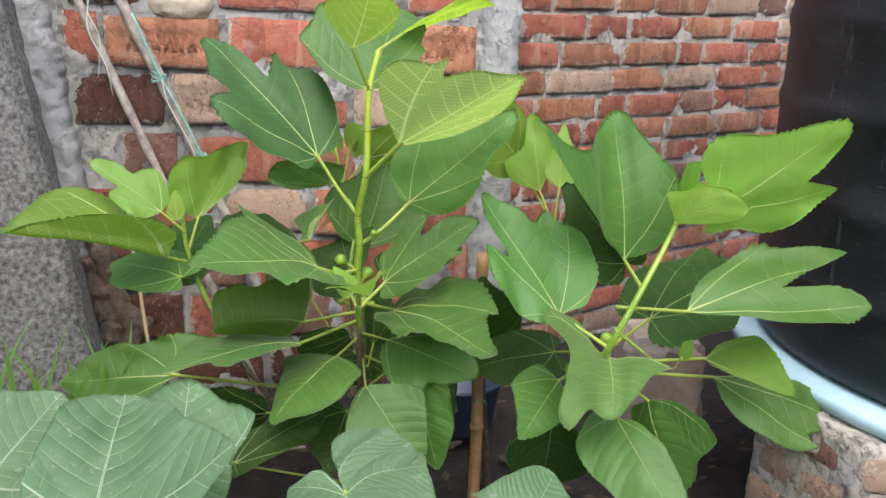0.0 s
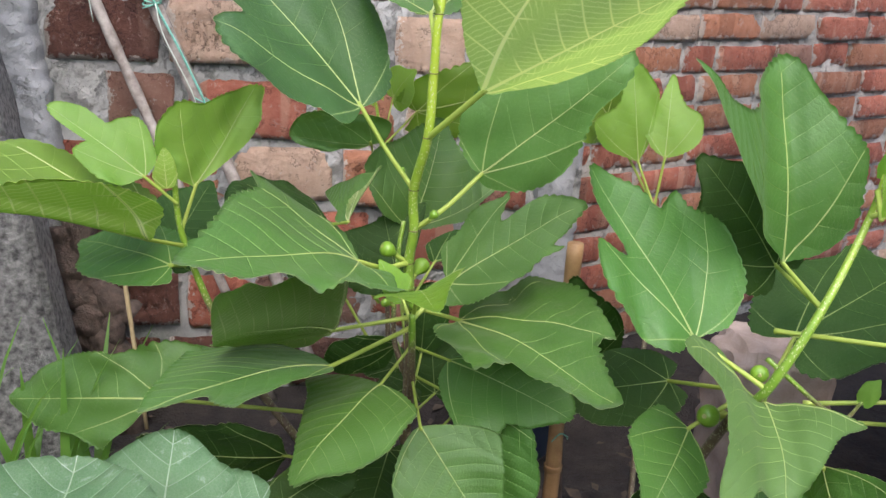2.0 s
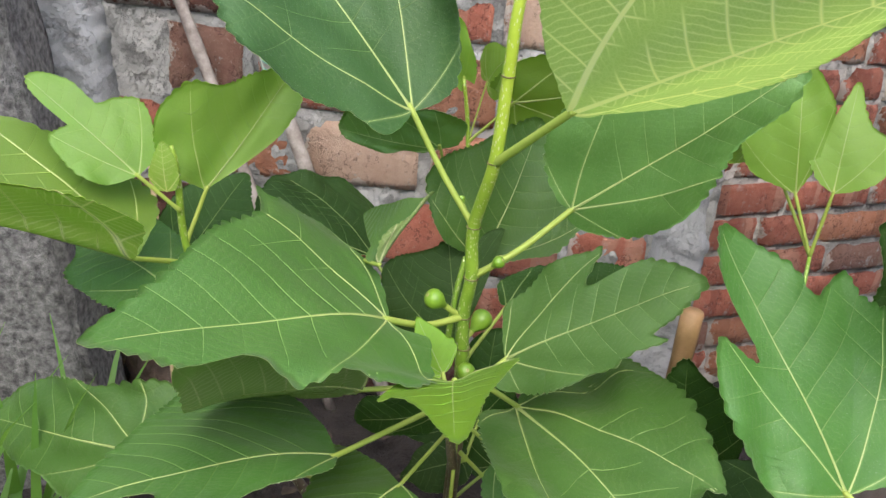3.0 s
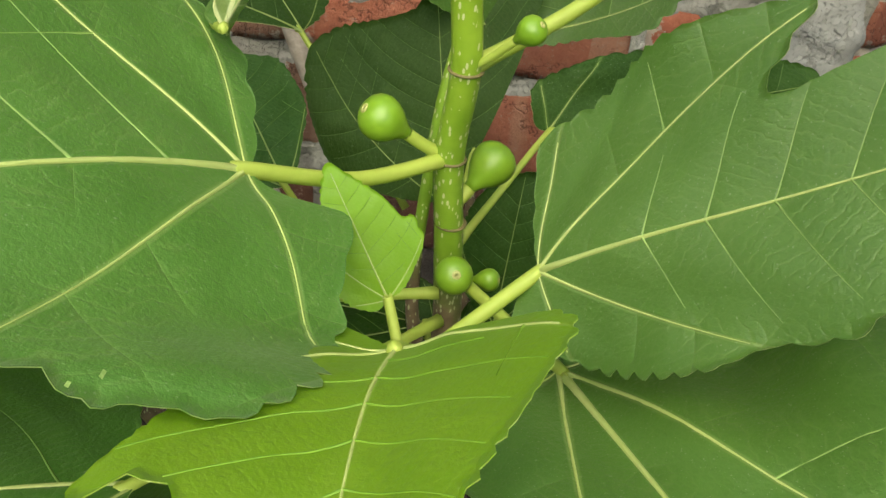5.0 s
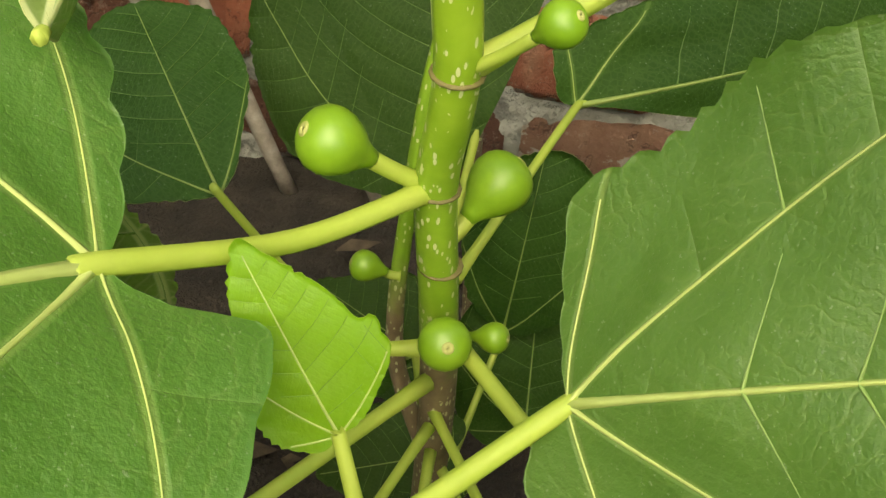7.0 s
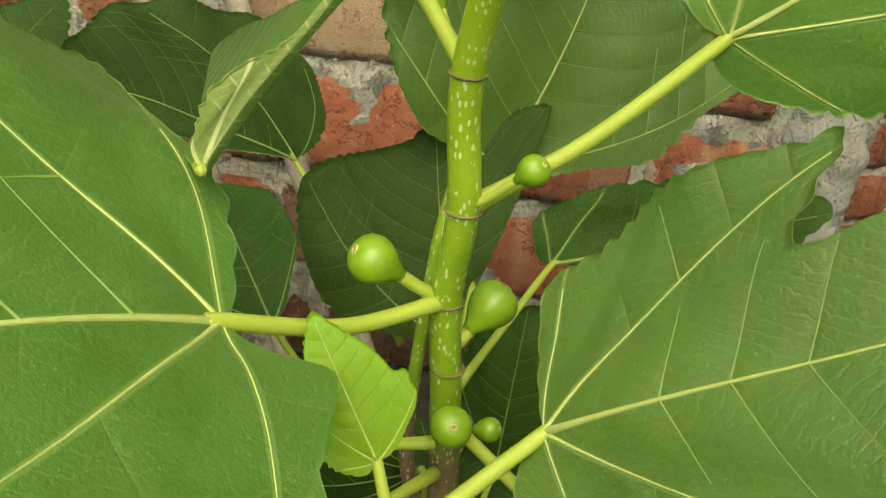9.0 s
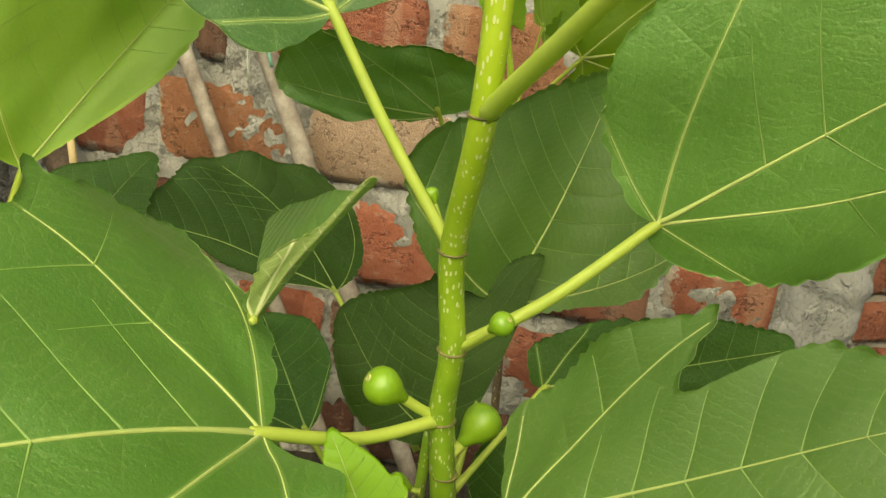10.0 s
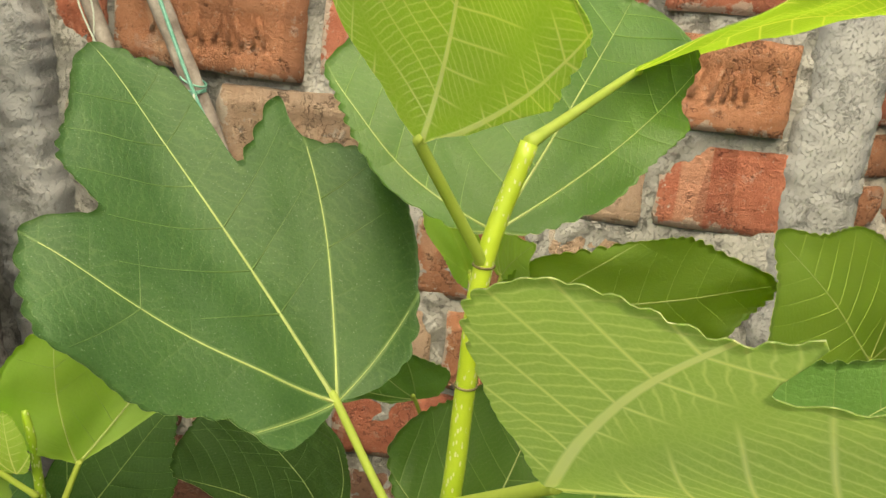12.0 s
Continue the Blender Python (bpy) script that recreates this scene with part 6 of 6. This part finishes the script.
leaf(pumpkin, (0.215, 1.160, 0.364), (0.273, 1.240, 0.389), l=(0.307, 1.180, 0.338), r=(0.133, 1.150, 0.407), stalk=(0.200, 1.100, 0.020), seed=64, wave=1.6, hole=(0.02, -0.1, 0.06), mats=(SQUASH, SQUASH_UNDER, VEIN_SQUASH), cord=0.3, rounded=0.5, tip=0.24, tooth=0.016)
leaf(pumpkin, (0.144, 1.100, 0.355), (0.088, 1.130, 0.409), stalk=(0.100, 1.100, 0.020), seed=66, wave=1.6, wide=0.5, mats=(SQUASH, SQUASH_UNDER, VEIN_SQUASH), cord=0.3, rounded=0.5, tip=0.24, tooth=0.016)
leaf(pumpkin, (-0.164, 1.107, 0.360), (-0.144, 1.247, 0.340), stalk=(-0.164, 1.147, 0.020), seed=67, wave=1.2, wide=0.55, mats=(SQUASH, SQUASH_UNDER, VEIN_SQUASH), cord=0.3, rounded=0.5, tip=0.24, tooth=0.016)

# ---- bricks, laid one by one ----
def brick_mesh(name, w, h, d, seed, mat, frog=False):
    """One worn brick: w wide, h high, d deep, its face at y = 0, foot at z = 0; frog: the stamped hollow shows."""
    rng = random.Random(seed)
    nx, nz = (9, 6) if frog else (8, 4)
    us = (0, 0.045, 0.11, 0.17, 0.34, 0.5, 0.66, 0.84, 0.90, 1) if frog else (0, 0.05, 0.18, 0.36, 0.54, 0.7, 0.84, 0.95, 1)
    qs = (0, 0.09, 0.22, 0.31, 0.70, 0.80, 1) if frog else (0, 0.12, 0.45, 0.86, 1)
    chips = [(rng.choice((0, w)) if rng.random() < 0.6 else rng.uniform(0, w), rng.choice((0, h)), rng.uniform(0.012, 0.028)) for _ in range(rng.choice((0, 1, 1, 2)))]
    v, f = [], []
    for i in range(nx + 1):
        for k in range(nz + 1):
            x, z = w * us[i], h * qs[k]
            edge = (i in (0, nx)) + (k in (0, nz))
            q = Vector((x * 28 + seed % 977, z * 28, seed % 31))
            x += 0.0050 * noise.noise(q) * (1.0 if edge else 0.4) + (rng.uniform(-0.002, 0.002) if i in (0, nx) else 0)
            z += 0.0050 * noise.noise(q + Vector((9, 4, 2))) * (1.0 if edge else 0.4)
            y = 0.0028 * noise.noise(q * 1.7) + (0.004 if edge == 1 else 0.009 if edge == 2 else 0)
            for cx_, cz_, cr in chips:
                near = 1 - math.hypot(x - cx_, z - cz_) / (1.6 * cr)
                y += max(0.0, near) * 0.9 * cr
            if frog and 3 <= i <= nx - 2 and 3 <= k <= nz - 2:
                y += 0.008
            v.append((x, y, z))
    w_ = nz + 1
    for i in range(nx):
        for k in range(nz):
            q = i * w_ + k
            f.append((q, q + w_, q + w_ + 1, q + 1))
    ring = [i * w_ for i in range(nx + 1)] + [nx * w_ + k for k in range(1, nz + 1)] + [i * w_ + nz for i in range(nx - 1, -1, -1)] + list(range(nz - 1, 0, -1))
    base = len(v)
    v += [(v[q][0], d, v[q][2]) for q in ring]
    for i in range(len(ring)):
        j = (i + 1) % len(ring)
        f.append((ring[j], ring[i], base + i, base + j))
    if frog:
        # worn raised strokes of a maker's stamp inside the pressed hollow
        z0, z1, x = 0.34 * h, 0.68 * h, 0.185 * w
        while x < 0.80 * w:
            wid, lean = rng.uniform(0.007, 0.010), rng.choice((0.0, 0.0, 0.010, -0.010))
            lo, hi, t_, top = z0 + rng.uniform(-0.003, 0.004), z1 + rng.uniform(-0.004, 0.003), 0.0026, rng.uniform(0.0, 0.002)
            n = len(v)
            v += [(x + t_, top, lo + t_), (x + wid - t_, top, lo + t_), (x + wid - t_ + lean, top, hi - t_), (x + t_ + lean, top, hi - t_), (x - 0.001, 0.012, lo), (x + wid + 0.001, 0.012, lo), (x + wid + lean, 0.012, hi), (x + lean, 0.012, hi)]
            f += [tuple(n + c for c in q) for q in ((0, 1, 2, 3), (0, 4, 5, 1), (1, 5, 6, 2), (2, 6, 7, 3), (3, 7, 4, 0))]
            x += wid + rng.choice((0.007, 0.009, 0.016))
    return mesh_of(name, v, f, mat)


def lay(parent, me, m):
    ob = put("brick", me, parent)
    ob.matrix_basis = m
    return ob


brng = random.Random(21)
KINDS = [BRICK_RED, BRICK_ORANGE, BRICK_DARK, BRICK_CREAM, BRICK_DULL]
# near wall: bricks set on edge, 143 mm courses; the laid-out courses first
COURSES = {
    1: [(-0.66, -0.49, "D", 0), (-0.31, -0.05, "R", 0), (-0.02, 0.13, "R", 0), (0.15, 0.30, "R", 0)],
    0: [(-0.672, -0.595, "R", 0), (-0.578, -0.315, "O", 1), (-0.29, -0.055, "R", 0), (-0.035, 0.085, "R", 0), (0.105, 0.325, "O", 1)],
    -1: [(-0.663, -0.450, "D", 0), (-0.425, -0.20, "C", 1), (-0.18, 0.0, "R", 0), (0.02, 0.165, "C", 0), (0.183, 0.385, "R", 0)],
    -2: [(-0.55, -0.42, "W", 0), (-0.395, -0.16, "R", 0), (-0.14, 0.02, "O", 0), (0.045, 0.16, "C", 0), (0.18, 0.30, "R", 0)],
    -3: [(-0.66, -0.54, "R", 0), (-0.52, -0.33, "O", 0), (-0.31, -0.10, "C", 0), (-0.08, 0.12, "O", 1), (0.14, 0.32, "R", 0)],
    -4: [(-0.64, -0.49, "D", 1), (-0.47, -0.26, "W", 0), (-0.24, -0.02, "R", 0), (0.0, 0.17, "R", 0), (0.19, 0.33, "R", 0)],
    -5: [(-0.60, -0.425, "D", 1), (-0.405, -0.28, "R", 0), (-0.26, -0.03, "W", 0), (-0.01, 0.2, "R", 0)],
    -6: [(-0.66, -0.47, "D", 0), (-0.45, -0.22, "D", 0), (-0.2, 0.04, "D", 0), (0.06, 0.28, "W", 0)],
}
CODE = {"R": BRICK_RED, "O": BRICK_ORANGE, "D": BRICK_DARK, "C": BRICK_CREAM, "W": BRICK_DULL}
for k, row in sorted(COURSES.items()):
    for i, (x0, x1, code, frog_) in enumerate(row):
        h = 0.118 + brng.uniform(-0.004, 0.004)
        tilt = Matrix.Rotation(radians(brng.uniform(-1.6, 1.2)), 4, "Y")
        lay(wall_left, brick_mesh("brick", x1 - x0, h, 0.1, 100 * (k + 9) + i, CODE[code], frog_ > 0), Matrix.Translation((x0, WALL_Y + brng.uniform(-0.004, 0.004) - (0.013 if frog_ else 0.0), 0.866 + 0.143 * k + brng.uniform(-0.004, 0.004))) @ tilt)
for k in range(2, 6):
    x = -1.0 + brng.uniform(0, 0.1)
    while x < 0.3:
        w = min(0.3 - x, brng.choice((0.23, 0.235, 0.12, 0.2)))
        if w > 0.05:
            lay(wall_left, brick_mesh("brick", w, 0.117, 0.1, brng.randrange(10**6), brng.choice(KINDS[:2])), Matrix.Translation((x, WALL_Y + brng.uniform(-0.004, 0.004), 0.866 + 0.143 * k)))
        x += w + 0.022
# far wall: bricks on their beds, 77 mm courses
for k in range(21):
    s = -0.02 - brng.choice((0.0, 0.1, 0.06, 0.14))
    while s < 1.75:
        w = brng.choice((0.232, 0.236, 0.228, 0.238, 0.112, 0.16))
        a = max(s, -0.02)
        if s + w > 0.02:
            width = round(s + w - a, 3)
            kind = brng.choices([0, 1, 4, 3], [11, 4, 1, 1])[0]
            lay(wall_right, brick_mesh("brick", width, 0.064 + brng.uniform(-0.002, 0.002), 0.08, brng.randrange(10**6), KINDS[kind]), turn @ Matrix.Translation((a, brng.uniform(-0.005, 0.004), 0.02 + 0.0775 * k + brng.uniform(-0.003, 0.003))) @ Matrix.Rotation(radians(brng.uniform(-0.8, 0.8)), 4, "Y"))
        s += w + 0.013
# tank platform bricks
for (pa, pb), z_shift in (((PB, PA), 0.0), ((PA, PC_), 0.0)):
    d = pb - pa
    n_ = np.linalg.norm(d)
    fr = Matrix.Translation((*pa, 0)) @ Matrix.Rotation(math.atan2(d[1], d[0]), 4, "Z")
    for k in range(4):
        s = -brng.choice((0.0, 0.12))
        while s < n_ - 0.02:
            w = min(0.225, n_ - s)
            a = max(0.0, s)
            if s + w - a > 0.04:
                lay(platform, brick_mesh("brick", s + w - a, 0.066, 0.08, brng.randrange(10**6), (BRICK_CREAM, BRICK_DULL, BRICK_CREAM, BRICK_CREAM, BRICK_DULL, BRICK_ORANGE)[brng.randrange(6)]), fr @ Matrix.Translation((a, -0.004 + brng.uniform(-0.004, 0.004), 0.015 + 0.083 * k)) @ Matrix.Rotation(radians(brng.uniform(-1, 1)), 4, "Y"))
            s += w + 0.018
# a field stone set among the bricks
bm = bmesh.new()
bmesh.ops.create_icosphere(bm, subdivisions=4, radius=1.0)
for v_ in bm.verts:
    q = v_.co.copy()
    v_.co = Vector((-0.40 + 0.078 * q.x, WALL_Y + 0.012 + 0.04 * q.y, 1.015 + 0.047 * q.z)) + 0.006 * Vector(noise.noise_vector(q * 2.5))
part("stone", bm, STONE, wall_left, "rounded tan field stone", True)
